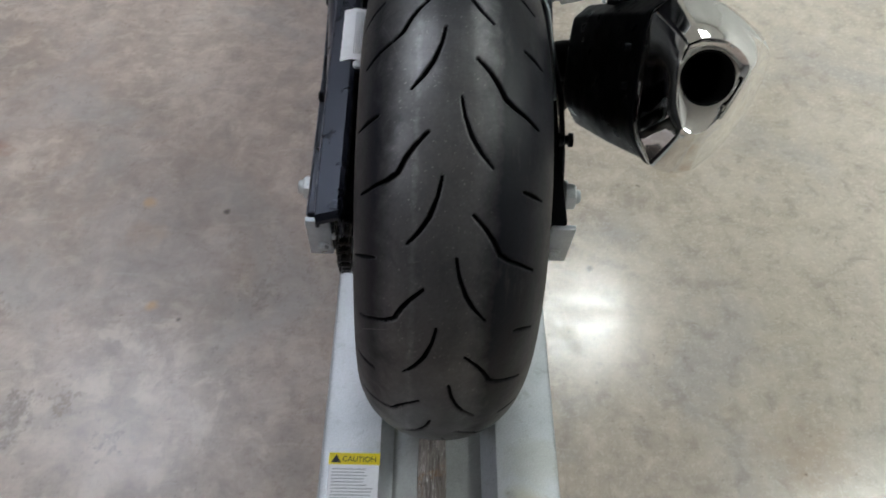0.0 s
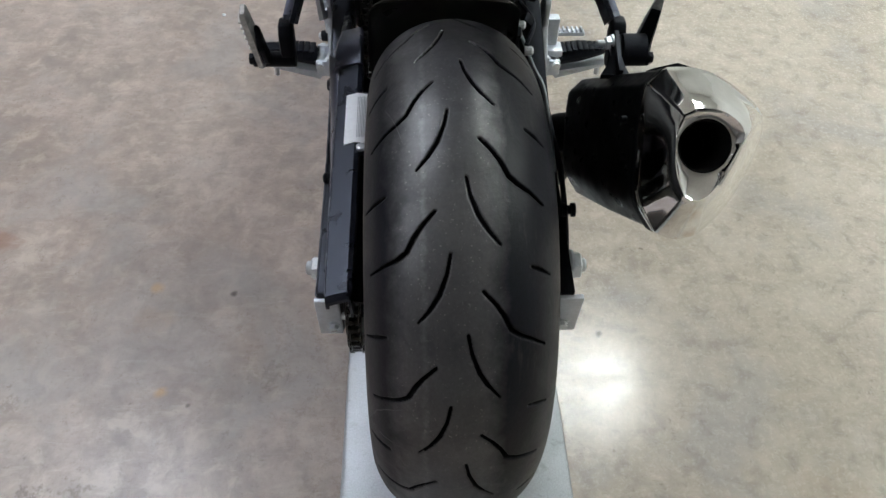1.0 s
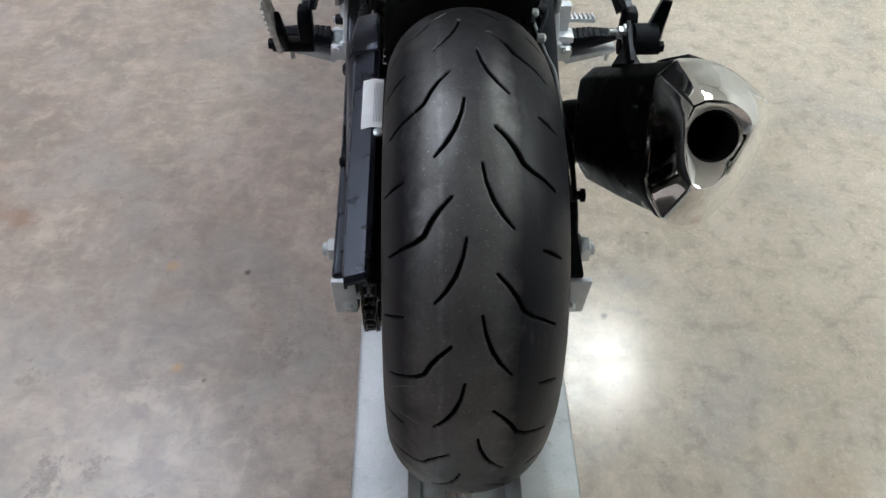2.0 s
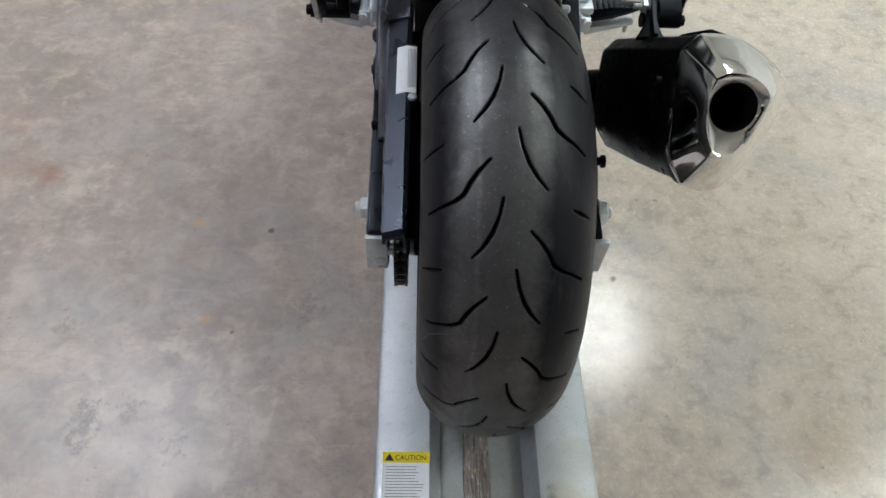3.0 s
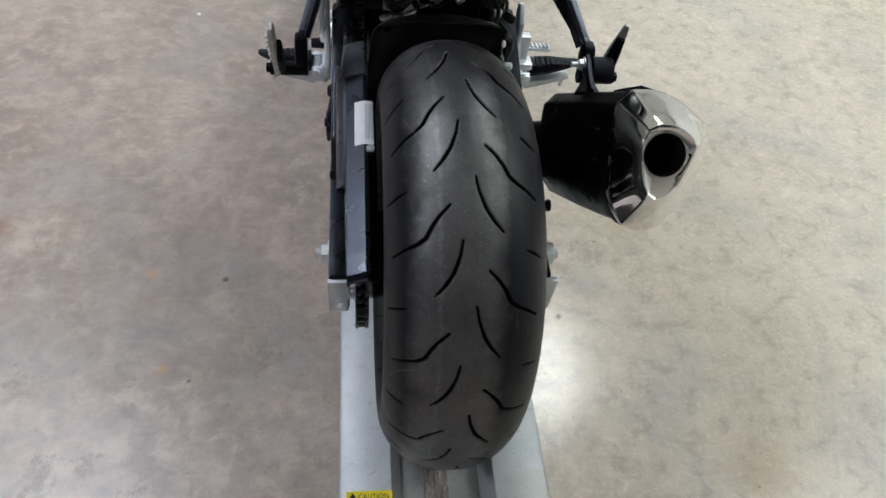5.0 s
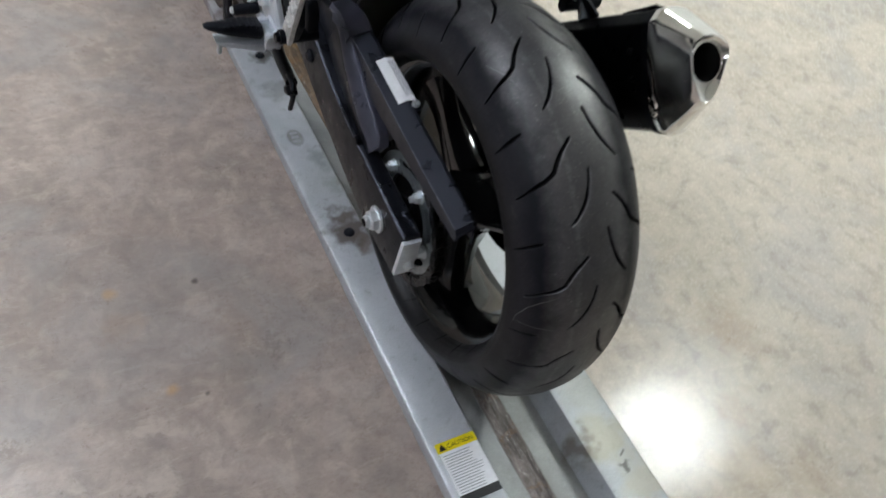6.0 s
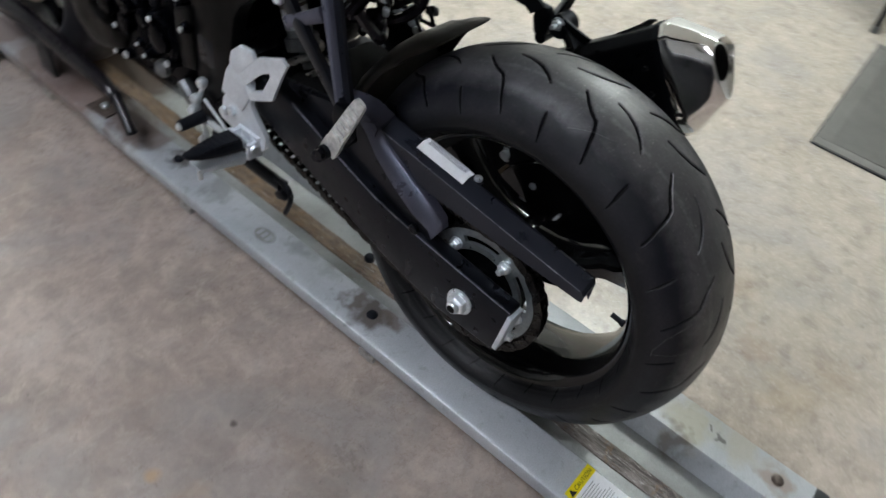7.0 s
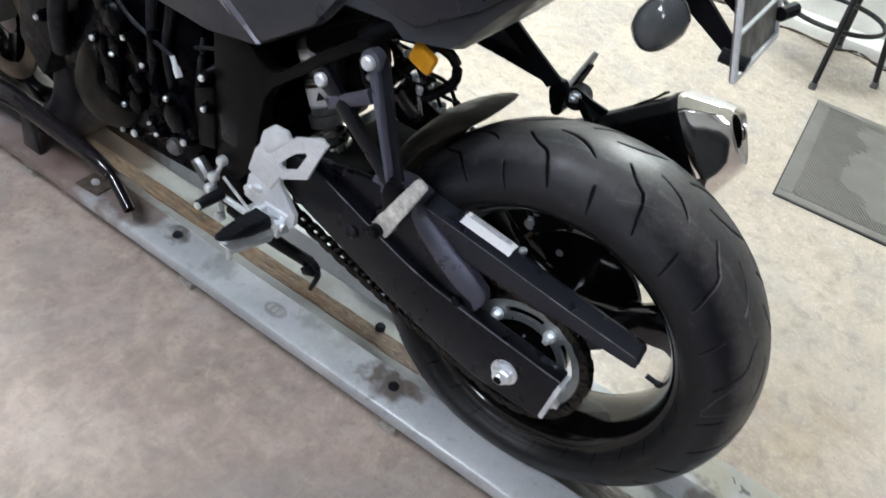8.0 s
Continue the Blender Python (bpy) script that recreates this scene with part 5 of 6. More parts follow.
def foot_rest(s):
    """Rider's peg bracket with heel guard, folding peg and lever."""
    x = s * .178
    b = bmesh.new()
    prism(b, [(.513, .408), (.503, .455), (.482, .480), (.470, .535), (.455, .540), (.432, .512), (.436, .470), (.402, .428), (.404, .405), (.421, .388), (.446, .374), (.474, .400)], x - .006, x + .004, .002)
    br = part("peg_bracket", b, M_ALLOY, bike, "bare aluminium rider-peg bracket")
    b = bmesh.new()
    h = x + s * .006
    if s < 0:
        rim_o = [(.462, .516), (.420, .562), (.409, .574), (.360, .597), (.348, .591), (.362, .560), (.380, .515), (.430, .488)]
        rim_i = [(.438, .512), (.418, .535), (.404, .549), (.386, .560), (.383, .556), (.391, .540), (.402, .519), (.426, .506)]
        loft(b, [[(x, *p) for p in q] for x, q in ((h - .004, rim_i), (h - .004, rim_o), (h + .002, rim_o), (h + .004, [((p[0] * .85 + r[0] * .15), (p[1] * .85 + r[1] * .15)) for p, r in zip(rim_o, rim_i)]), (h + .004, rim_i), (h - .004, rim_i))], False, False)
        bmesh.ops.remove_doubles(b, verts=b.verts[:], dist=1e-6)
        prism(b, [(.476, .535), (.470, .556), (.450, .575), (.424, .577), (.416, .566), (.438, .540), (.460, .517)], h - .005, h + .003, .002)
        prism(b, [(.500, .470), (.486, .515), (.474, .534), (.452, .522), (.432, .490), (.452, .455)], h - .005, h + .003, .002)
        part("heel_guard", b, M_ALLOY, br, "bare aluminium heel plate with a window", 40)
    else:
        box(b, (.190, .452, .452), (.026, .020, .056), .004)
        box(b, (.196, .440, .424), (.030, .030, .014), .003)
        part("peg_carrier", b, M_ALLOY, br, "bare aluminium peg carrier")
    for y, z in ((.498, .430), (.480, .440), (.425, .410)):
        b = bmesh.new()
        lathe(b, [(s * .006, .0085), (s * .013, .0085), (s * .015, .006), (s * .0152, .003)], (x, y, z), "x", 14)
        part("bracket_bolt", b, M_ZINC, br)
    b = bmesh.new()
    box(b, (s * .184, .440, .404), (.010, .052, .038), .003)
    for y, z in ((.419, .402), (.460, .406)):
        box(b, (s * .196, y, z), (.024, .0085, .030), .003)
    hinge = part("peg_hinge", b, M_ALLOY, br)
    b = bmesh.new()
    tube(b, [(s * .200, .409, .410), (s * .200, .470, .410)], .0045, 10)
    for y in (.410, .469):
        lathe(b, [(-.003, .007), (.002, .008), (.003, .006)], (s * .200, y, .410), "y", 12)
    part("hinge_pin", b, M_ZINC, hinge, "bright zinc-plated pin")
    b = bmesh.new()
    tube(b, [(s * .200 + math.cos(k * .9) * .0072, .428 + k * .00068, .410 + math.sin(k * .9) * .0072) for k in range(38)], .0014, 6)
    part("hinge_spring", b, M_ZINC, hinge)
    b = bmesh.new()
    rows = []
    for k, rz, ry, dz in ((0, .012, .015, 0), (.05, .015, .019, 0), (.4, .014, .0175, .006), (.75, .010, .013, .013), (.95, .006, .008, .018), (1.0, .003, .004, .019)):
        c = Vector((s * (.206 + .100 * k), .444, .410 + dz))
        rows.append([c + Vector((0, math.cos(a) * ry, math.sin(a) * rz)) for a in [2 * math.pi * j / 14 for j in range(14)]])
    loft(b, rows)
    pg = part("rider_footpeg", b, M_RUBBER, br, "black ribbed rubber rider peg")
    for i in range(8):
        k = .08 + i * .095
        b = bmesh.new()
        box(b, (s * (.206 + .100 * k), .444, .4235 + (.006 * k / .4 if k < .4 else .006 - .001 * (k - .4)) - .004 * max(0, k - .3)), (.0092, .033 - .012 * k, .0046), .0016)
        part("peg_rib", b, M_RUBBER, pg)
    b = bmesh.new()
    prism(b, [(s * .196, .386), (s * .290, .404), (s * .286, .396), (s * .205, .372)], .428, .458, .002, "y")
    part("peg_base", b, M_ALLOY, br)
    b = bmesh.new()
    tube(b, [(s * .280, .444, .402), (s * .281, .444, .372)], .0045, 8)
    part("feeler_pin", b, M_ZINC, br)
    b = bmesh.new()
    if s < 0:
        tube(b, [(-.168, .577, .400), (-.168, .505, .357)], .0030, 8)
        tube(b, [(-.166, .592, .355), (-.166, .512, .352)], .0062, 8)
        tube(b, [(-.160, .579, .432), (-.160, .600, .392), (-.163, .604, .362), (-.165, .582, .312)], .0045, 8, 3)
        part("shift_linkage", b, M_ZINC, br, "zinc-plated shift rods and joints")
        for p in ((-.172, .606, .362), (-.172, .582, .312), (-.170, .598, .390), (-.168, .579, .432)):
            b = bmesh.new()
            lathe(b, [(.008, .005), (.005, .0095), (-.003, .0100), (-.008, .0075), (-.010, .003)], p, "x", 14)
            part("link_joint", b, M_ZINC, br)
        b = bmesh.new()
        tube(b, [(-.168, .582, .362), (-.200, .585, .360), (-.216, .586, .359)], .0115, 12, 2, .0098)
        toe = part("shift_toe_peg", b, M_RUBBER, br, "short black rubber toe peg")
        b = bmesh.new()
        lathe(b, [(.004, .0065), (-.003, .0065), (-.005, .004)], (-.217, .586, .359), "x", 12)
        part("peg_end", b, M_ZINC, toe)
    else:
        box(b, (.220, .505, .416), (.085, .014, .008), .002)
        for i in range(10):
            box(b, (.184 + i * .008, .505, .4225), (.004, .014, .005), .001)
        tube(b, [(.165, .505, .414), (.155, .45, .40)], .007, 8)
        part("brake_pedal", b, M_ALLOY, br, "serrated aluminium brake pedal tip")
    return br


foot_rest(-1)
foot_rest(1)

# side stand, folded up along the frame
b = bmesh.new()
tube(b, [(-.135, .590, .305), (-.160, .480, .325), (-.172, .375, .340)], .0130, 12, 4, .0110)
st = part("side_stand", b, M_BLACK, bike, "black side stand folded up")
b = bmesh.new()
tube(b, [(-.172, .392, .345), (-.176, .360, .348), (-.178, .350, .330), (-.178, .362, .292)], .0062, 8, 4, .0045)
part("stand_tang", b, M_BLACK, st)
b = bmesh.new()
prism(b, [(.350, .330), (.366, .342), (.384, .330), (.376, .318)], -.186, -.166, .004)
part("stand_foot", b, M_BLACK, st)

# ---- main frame and subframe
fr = None
for s in (-1, 1):
    b = bmesh.new()
    prism(b, [(.606, .660), (.540, .668), (.522, .655), (.512, .643), (.498, .634), (.489, .634), (.467, .644), (.417, .690), (.371, .727), (.340, .748), (.322, .753), (.305, .742), (.298, .724), (.312, .722), (.326, .733),
              (.340, .731), (.368, .707), (.415, .667), (.456, .633), (.482, .612), (.498, .586), (.508, .540), (.514, .487), (.528, .433), (.560, .395), (.602, .400), (.606, .482), (.606, .56)], s * .128, s * .158, .004)
    if fr is None:
        fr = part("main_frame", b, M_ENGINE2, bike, "dark grey pressed-steel frame plate")
    else:
        part("right_frame_plate", b, M_ENGINE2, fr)
for s in (-1, 1):
    b = bmesh.new()
    tube(b, [(s * .135, .345, .738), (s * .120, .31, .775), (s * .10, .26, .80), (s * .06, .20, .83)], .0145, 12, 5)
    tube(b, [(s * .142, .385, .712), (s * .146, .378, .682)], .011, 10)
    part("subframe", b, M_BLACK, fr, "black tubular subframe", 40)
# Tray and tubes, with added black boxes filling the dark gaps round the shock.
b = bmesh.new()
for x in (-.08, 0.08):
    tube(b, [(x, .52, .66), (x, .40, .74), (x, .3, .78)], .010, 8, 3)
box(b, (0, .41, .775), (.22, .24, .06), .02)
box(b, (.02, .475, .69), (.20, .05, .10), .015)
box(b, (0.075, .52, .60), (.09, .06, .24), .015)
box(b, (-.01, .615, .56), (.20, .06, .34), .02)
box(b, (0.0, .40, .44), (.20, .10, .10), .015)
part("under_seat_fill", b, M_DARK, fr)

# rear shock with coils and a small label
b = bmesh.new()
A0, A1 = Vector((-.050, .425, .440)), Vector((-.050, .530, .675))
d = (A1 - A0).normalized()
tube(b, [A0, A1], .011, 14)
tube(b, [A0 + d * .105, A0 + d * .165], .021, 18)
tube(b, [A0 + d * .084, A0 + d * .104], .028, 20)
tube(b, [A0 + d * .185, A0 + d * .222], .018, 16)
sh = part("rear_shock", b, M_SHOCK, bike, "silver shock absorber with a bright coil spring")
b = bmesh.new()
pts = []
for i in range(4 * 14 + 1):
    a = 2 * math.pi * i / 14
    c = A0 + d * (-.034 + .118 * i / (4 * 14))
    u = Vector((1, 0, 0))
    v = d.cross(u)
    pts.append(c + u * math.cos(a) * .028 + v * math.sin(a) * .028)
tube(b, pts, .0060, 8)
part("coil_spring", b, M_DISC, sh)
b = bmesh.new()
tube(b, [A0 + d * .118, A0 + d * .158], .0216, 18)
lab = part("shock_label", b, M_LABEL, sh, "small printed label")
for k0, k1, m in ((.151, .157, M_RUSTY), (.119, .121, M_LINE)):
    b = bmesh.new()
    tube(b, [A0 + d * k0, A0 + d * k1], .0220, 18)
    part("label_band", b, m, lab)
b = bmesh.new()
n = Vector((-.75, -.60, .27)).normalized()
w = d.cross(n).normalized()
c = A0 + d * .136 + n * .0216
loft(b, [[c + n * k + w * .0075 - d * .006, c + n * k - w * .0075 - d * .006, c + n * k + d * .008] for k in (-.003, .0006)])
part("warning_mark", b, M_INK, lab)
b = bmesh.new()
tube(b, [A0 + d * .196, A0 + d * .212], .0186, 16)
part("top_label", b, M_LABEL, sh)
b = bmesh.new()
tube(b, [(-.045, .525, .660), (-.02, .55, .655), (.05, .56, .66)], .014, 12, 3)
part("reservoir", b, M_SHOCK, sh)

# clutter of brake hoses and bits seen between fender and subframe
rnd = random.Random(11)
b = bmesh.new()
tube(b, [(-.02, .40, .70), (.00, .30, .705), (.01, .275, .672), (.01, .295, .635), (.0, .345, .60), (.0, .42, .585), (.0, .445, .63)], .0085, 8, 5)
hs = part("brake_hose", b, M_PIPE, bike, "looped black hose with cables under the seat")
for i in range(9):
    b = bmesh.new()
    p = Vector((-.01 + rnd.uniform(-.04, .07), .365 + rnd.uniform(-.05, .06), .605 + rnd.uniform(0, .06)))
    tube(b, [p, p + Vector((rnd.uniform(-.04, .04), rnd.uniform(-.05, .05), rnd.uniform(-.03, .04))), p + Vector((rnd.uniform(-.06, .06), rnd.uniform(-.07, .07), rnd.uniform(-.02, .08)))], rnd.uniform(.004, .010), 8, 4)
    part("cable", b, M_PIPE, hs)
for i in range(7):
    b = bmesh.new()
    p = Vector((-.01 + rnd.uniform(-.03, .06), .35 + rnd.uniform(-.05, .05), .615 + rnd.uniform(0, .05)))
    box(b, p, (.014, .012, .010), .003, Euler((rnd.random() * 3, rnd.random() * 3, 0)).to_matrix().to_4x4())
    part("hose_clip", b, M_ZINC, hs)

# right-hand brake hardware seen past the wheel
b = bmesh.new()
box(b, (.100, .085, .455), (.045, .085, .055), .010, Matrix.Rotation(-0.5, 4, "X"))
cal = part("rear_brake_caliper", b, M_BLACK, bike, "rear brake caliper with bare bracket")
b = bmesh.new()
prism(b, [(-.02, .355), (.03, .352), (.10, .42), (.115, .475), (.095, .49), (.06, .44), (.0, .40)], .092, .098, .002)
part("caliper_bracket", b, M_CAST, cal)
b = bmesh.new()
prism(b, [(.122, .405), (.108, .428), (.080, .424), (.070, .398), (.092, .378), (.112, .385)], .076, .082, .002)
part("caliper_plate", b, M_BRONZE, cal, "dull bronzed steel plate")
b = bmesh.new()
tube(b, [(.080, .112, .432), (.080, .117, .456)], .0065, 8)
lathe(b, [(0, .008), (-.008, .008), (-.010, .004)], (.076, .114, .446), "x", 12)
part("bleed_nipple", b, M_ZINC, cal)
for y, z in ((.045, .430), (.105, .480)):
    b = bmesh.new()
    lathe(b, [(-.030, .006), (-.020, .0085), (.0, .0085)], (.090, y, z), "x", 12)
    part("caliper_pin", b, M_ZINC, cal)
b = bmesh.new()
tube(b, [(.158, .10, .458), (.152, .16, .47), (.148, .24, .48), (.14, .40, .48)], .004, 8, 5)
tube(b, [(.155, -.03, .40), (.158, .03, .43), (.158, .10, .458)], .004, 8, 4)
part("brake_hose", b, M_RUBBER, cal)

b = bmesh.new()
tube(b, [(.124, .36, .505), (.136, .276, .5), (.144, .231, .5), (.143, .174, .5), (.142, .124, .495), (.145, .08, .470)], .0030, 8, 4)
part("braided_line", b, M_SPROCKET, cal, "thin braided steel brake line")
rnd = random.Random(21)
for i in range(16):
    b = bmesh.new()
    k = i / 15
    p = Vector((.112 + rnd.uniform(-.020, .016), .40 - .12 * k, .585 - .05 * k + rnd.uniform(-.02, .03)))
    if i % 3 == 0:
        lathe(b, [(0, .007), (.010, .007), (.013, .004)], p, "x", 10)
        part("line_bolt", b, M_ZINC, cal)
    elif i % 3 == 1:
        box(b, p, (.022, .018, .014), .004, Euler((rnd.random() * 3, rnd.random(), 0)).to_matrix().to_4x4())
        part("line_clip", b, M_BLACK, cal)
    else:
        tube(b, [p, p + Vector((.012, .03, .018)), p + Vector((-.006, .07, .03))], .0036, 8, 3)
        part("brake_line", b, M_RUBBER, cal)

# ---- engine
b = bmesh.new()
box(b, (0, .84, .50), (.30, .40, .30), .03)
box(b, (0, .98, .63), (.28, .26, .20), .03, Matrix.Rotation(-0.4, 4, "X"))
prism(b, [(.66, .33), (.72, .265), (.98, .245), (1.05, .33), (1.02, .40), (.68, .40)], -.085, .11, .02)
eng = part("engine", b, M_ENGINE, bike, "black-painted four-cylinder engine block with many bolts")
b = bmesh.new()
prism(b, [(.69, .335), (.675, .280), (.60, .283), (.56, .325), (.545, .40), (.60, .44), (.68, .42)], -.122, -.06, .008)
part("lower_case", b, M_ENGINE, eng)
# Added black block closing the dark opening behind the shock.
b = bmesh.new()
box(b, (.01, .545, .44), (.08, .11, .09), .012)
part("rear_gap_fill", b, M_ENGINE, eng)
GEN = [(.946, .448), (.929, .487), (.908, .515), (.880, .520), (.862, .500), (.862, .453), (.823, .425), (.785, .424), (.800, .390), (.831, .368), (.886, .353), (.938, .377), (.952, .415)]
gen = edge_ring([GEN + GEN[:1]], 3)
mid = sum(gen, Vector((0, 0))) / len(gen)
b = bmesh.new()
loft(b, [[Vector((x, *(mid + (p - mid) * k))) for p in gen] for x, k in ((-.130, 1.03), (-.158, 1.02), (-.172, .97), (-.181, .88), (-.186, .72), (-.187, .4))])
part("generator_cover", b, M_COVER, eng, "dusty dark generator cover")
b = bmesh.new()
lathe(b, [(0, .044), (-.016, .043), (-.022, .036), (-.018, .033), (-.018, .026), (-.027, .024), (-.030, .014), (-.030, .004)], (-.150, .683, .465), "x", 30)
part("sprocket_cover", b, M_ENGINE, eng)
b = bmesh.new()
prism(b, [(.647, .536), (.602, .560), (.600, .440), (.640, .430), (.650, .483)], -.150, -.164, .006)
part("side_plate", b, M_ENGINE2, eng)
b = bmesh.new()
prism(b, [(.838, .592), (.792, .606), (.790, .592), (.834, .578)], -.128, -.112, .003)
part("silver_connector", b, M_SHOCK, eng)
b = bmesh.new()
prism(b, [(.905, .540), (.840, .588), (.780, .582), (.738, .540), (.722, .430), (.745, .400), (.800, .362), (.835, .362), (.815, .410), (.868, .450)], -.135, -.166, .010)
part("crankcase_cover", b, M_ENGINE, eng, "black crankcase cover")
rnd = random.Random(3)
for i in range(20):
    b = bmesh.new()
    y, z = rnd.uniform(.73, .88), rnd.uniform(.45, .60)
    sx = rnd.uniform(.016, .034)
    box(b, (-.158 - sx * .3, y, z), (sx, rnd.uniform(.014, .040), rnd.uniform(.014, .05)), .005, Matrix.Rotation(rnd.uniform(-.7, .5), 4, "X"))
    part("casing_rib", b, M_ENGINE, eng)
for i in range(7):
    b = bmesh.new()
    y, z = rnd.uniform(.73, .90), rnd.uniform(.47, .60)
    lathe(b, [(0, .017), (-.014, .016), (-.020, .010)], (-.154, y, z), "x", 16)
    part("casing_boss", b, M_ENGINE, eng)
for y, z, r in ((.882, .528, .0068), (.824, .569, .0065), (.797, .564, .0060), (.880, .482, .0055), (.846, .485, .0065), (.833, .519, .0060), (.851, .458, .0050), (.755, .532, .0058), (.814, .430, .0062), (.774, .468, .0052),
                (.701, .495, .0062), (.614, .573, .0068), (.612, .518, .0062), (.794, .379, .0085), (.733, .408, .0045), (.826, .372, .0055), (.664, .427, .0075), (.750, .423, .0040), (1.042, .501, .0060)):
    b = bmesh.new()
    lathe(b, [(.045, .016), (.010, .0115), (.002, .0095), (.0, .0075)], (-.174, y, z), "x", 14)
    part("bolt_boss", b, M_ENGINE, eng)
    b = bmesh.new()
    r *= .8
    lathe(b, [(.001, r), (-.004, r), (-.0052, r * .8), (-.0053, r * .5)], (-.174, y, z), "x", 12)
    part("engine_bolt", b, M_ZINC, eng, "zinc-plated bolt head")
for pts, r in (([(-.150, .744, .68), (-.158, .744, .625), (-.162, .744, .557), (-.160, .753, .495), (-.150, .744, .45)], .0085), ([(-.150, .700, .68), (-.158, .703, .628), (-.160, .711, .571), (-.150, .712, .490)], .0075),
               ([(-.150, .815, .60), (-.160, .794, .547), (-.162, .779, .503), (-.150, .764, .460)], .0060), ([(-.145, .640, .62), (-.158, .636, .575), (-.150, .652, .52)], .0050),
               ([(-.150, .86, .63), (-.168, .79, .605), (-.170, .72, .585), (-.168, .684, .575)], .0035), ([(-.150, .655, .60), (-.156, .60, .622), (-.150, .56, .62)], .0030)):
    b = bmesh.new()
    tube(b, pts, r, 10, 5)
    part("coolant_hose" if r > .005 else "cable", b, M_RUBBER, eng, "black rubber hose" if r > .005 else "thin black cable")
b = bmesh.new()
tube(b, [(-.16, .98, .70), (-.175, .95, .62), (-.17, .985, .52), (-.15, 1.02, .44)], .016, 12, 5)
part("coolant_hose", b, M_RUBBER, eng, "black rubber hose")
b = bmesh.new()
tube(b, [(-.170, .686, .578), (-.172, .676, .562)], .0045, 8)
tube(b, [(-.171, .677, .563), (-.173, .668, .549)], .0068, 6)
part("cable_end", b, M_ALLOY, eng, "bright cable end nut")
b = bmesh.new()
lathe(b, [(0, .016), (-.015, .016), (-.022, .008)], (-.145, .712, .385), "x", 14)
part("shift_shaft_boot", b, M_SHOCK, eng)
b = bmesh.new()
tube(b, [(-.150, .66, .385), (-.152, .63, .36)], .014, 10)
part("drain_boss", b, M_SHOCK, eng)
b = bmesh.new()
tube(b, [(-.06, 1.10, .42), (-.06, 1.13, .30), (-.01, 1.04, .225), (.045, .90, .215), (0.065, .66, .215)], .021, 14, 6)
part("exhaust_header", b, M_ENGINE2, eng, "dark exhaust header pipe")
b = bmesh.new()
tube(b, [(.06, 1.10, .42), (.08, 1.13, .30), (.07, 1.05, .215), (.05, .85, .20), (0.04, .66, .205)], .021, 14, 6)
part("exhaust_header", b, M_ENGINE2, eng, "dark exhaust header pipe")
b = bmesh.new()
prism(b, [(.96, .70), (1.10, .70), (1.18, .40), (1.12, .33), (1.05, .45)], -.14, .14, .01)
part("radiator", b, M_PLASTIC, eng)

# ---- front wheel and fork, just inside the view
F = (0.0, 1.385, TROUGH + .3)
fw = make_rim("front_wheel", F, 0.10, bike, phase=.1)
make_tyre(fw, F, 0.955, False).scale = (1, 1, 1)
for s in (-1, 1):
    b = bmesh.new()
    lathe(b, [(s * .072, .112), (s * .072, .148), (s * .077, .148), (s * .077, .112)], F, "x", 48, closed=True)
    part("front_disc", b, M_BRONZE, fw, "bronze-tinted front brake disc")
for s in (-1, 1):
    b = bmesh.new()
    tube(b, [(s * .100, 1.44, .33), (s * .100, 1.30, .75)], .028, 14)
    fk = part("front_fork", b, M_BLACK, bike, "black fork legs")
    b = bmesh.new()
    box(b, (s * .085, 1.325, .42), (.05, .07, .11), .012, Matrix.Rotation(.35, 4, "X"))
    part("front_caliper", b, M_SHOCK, fk)

# ---- side panels, seat tail, lamp, plate holder
b = bmesh.new()


def tail_ring(y, zl, zt, w, wt):
    return [Vector(p) for p in ((-w * .75, y, zl), (-w, y, zl + .010), (-w, y, zl + .05), (-wt, y, zt - .01), (-wt * .8, y, zt), (wt * .8, y, zt), (wt, y, zt - .01), (w, y, zl + .05), (w, y, zl + .010), (w * .75, y, zl))]


loft(b, [tail_ring(y, zl, zt, w, wt) for y, zl, zt, w, wt in ((.60, .735, .86, .14, .11), (.45, .742, .87, .150, .12), (.37, .772, .88, .15, .12), (.30, .776, .89, .146, .11), (.28, .760, .89, .143, .11), (.215, .772, .90, .135, .10),
                                                             (.195, .795, .905, .13, .095), (.135, .870, .93, .115, .085), (.05, .905, .955, .09, .07), (-.03, .935, .975, .06, .05))])
tail = part("tail_fairing", b, M_FASCIA, bike, "satin dark grey tail fairing", 40)
for s in (-1, 1):
    b = bmesh.new()
    prism(b, [(.34, .800), (.26, .795), (.185, .845), (.12, .905), (.20, .90), (.33, .845)], s * .139, s * .150, .004)
    part("tail_blade", b, M_GUARD, tail)
b = bmesh.new()
prism(b, [(.62, .88), (.25, .885), (.02, .96), (.0, .985), (.25, .93), (.5, .925), (.62, .95)], -.11, .11, .015)
part("seat", b, M_RUBBER, tail, "black seat pad")
for s in (1, -1):
    b = bmesh.new()
    prism(b, [(.72, .66), (.60, .655), (.505, .672), (.45, .71), (.40, .745), (.36, .80), (.50, .86), (.80, .88), (.95, .84), (.90, .74)], s * .135, s * .176, .012)
    tank = part("side_cover", b, M_FASCIA, bike, "satin dark grey side cover below the tank")
# Pale strip with the cover's highlight streak put into its colour.
b = bmesh.new()
rows = []
for y, z, w in ((.640, .752, .026), (.578, .728, .022), (.545, .711, .017), (.520, .697, .010), (.496, .682, .003)):
    rows.append([Vector((-.174, y - w, z + w * .2)), Vector((-.1795, y, z)), Vector((-.174, y + w * .9, z - w * .5)), Vector((-.170, y, z))])
loft(b, rows)
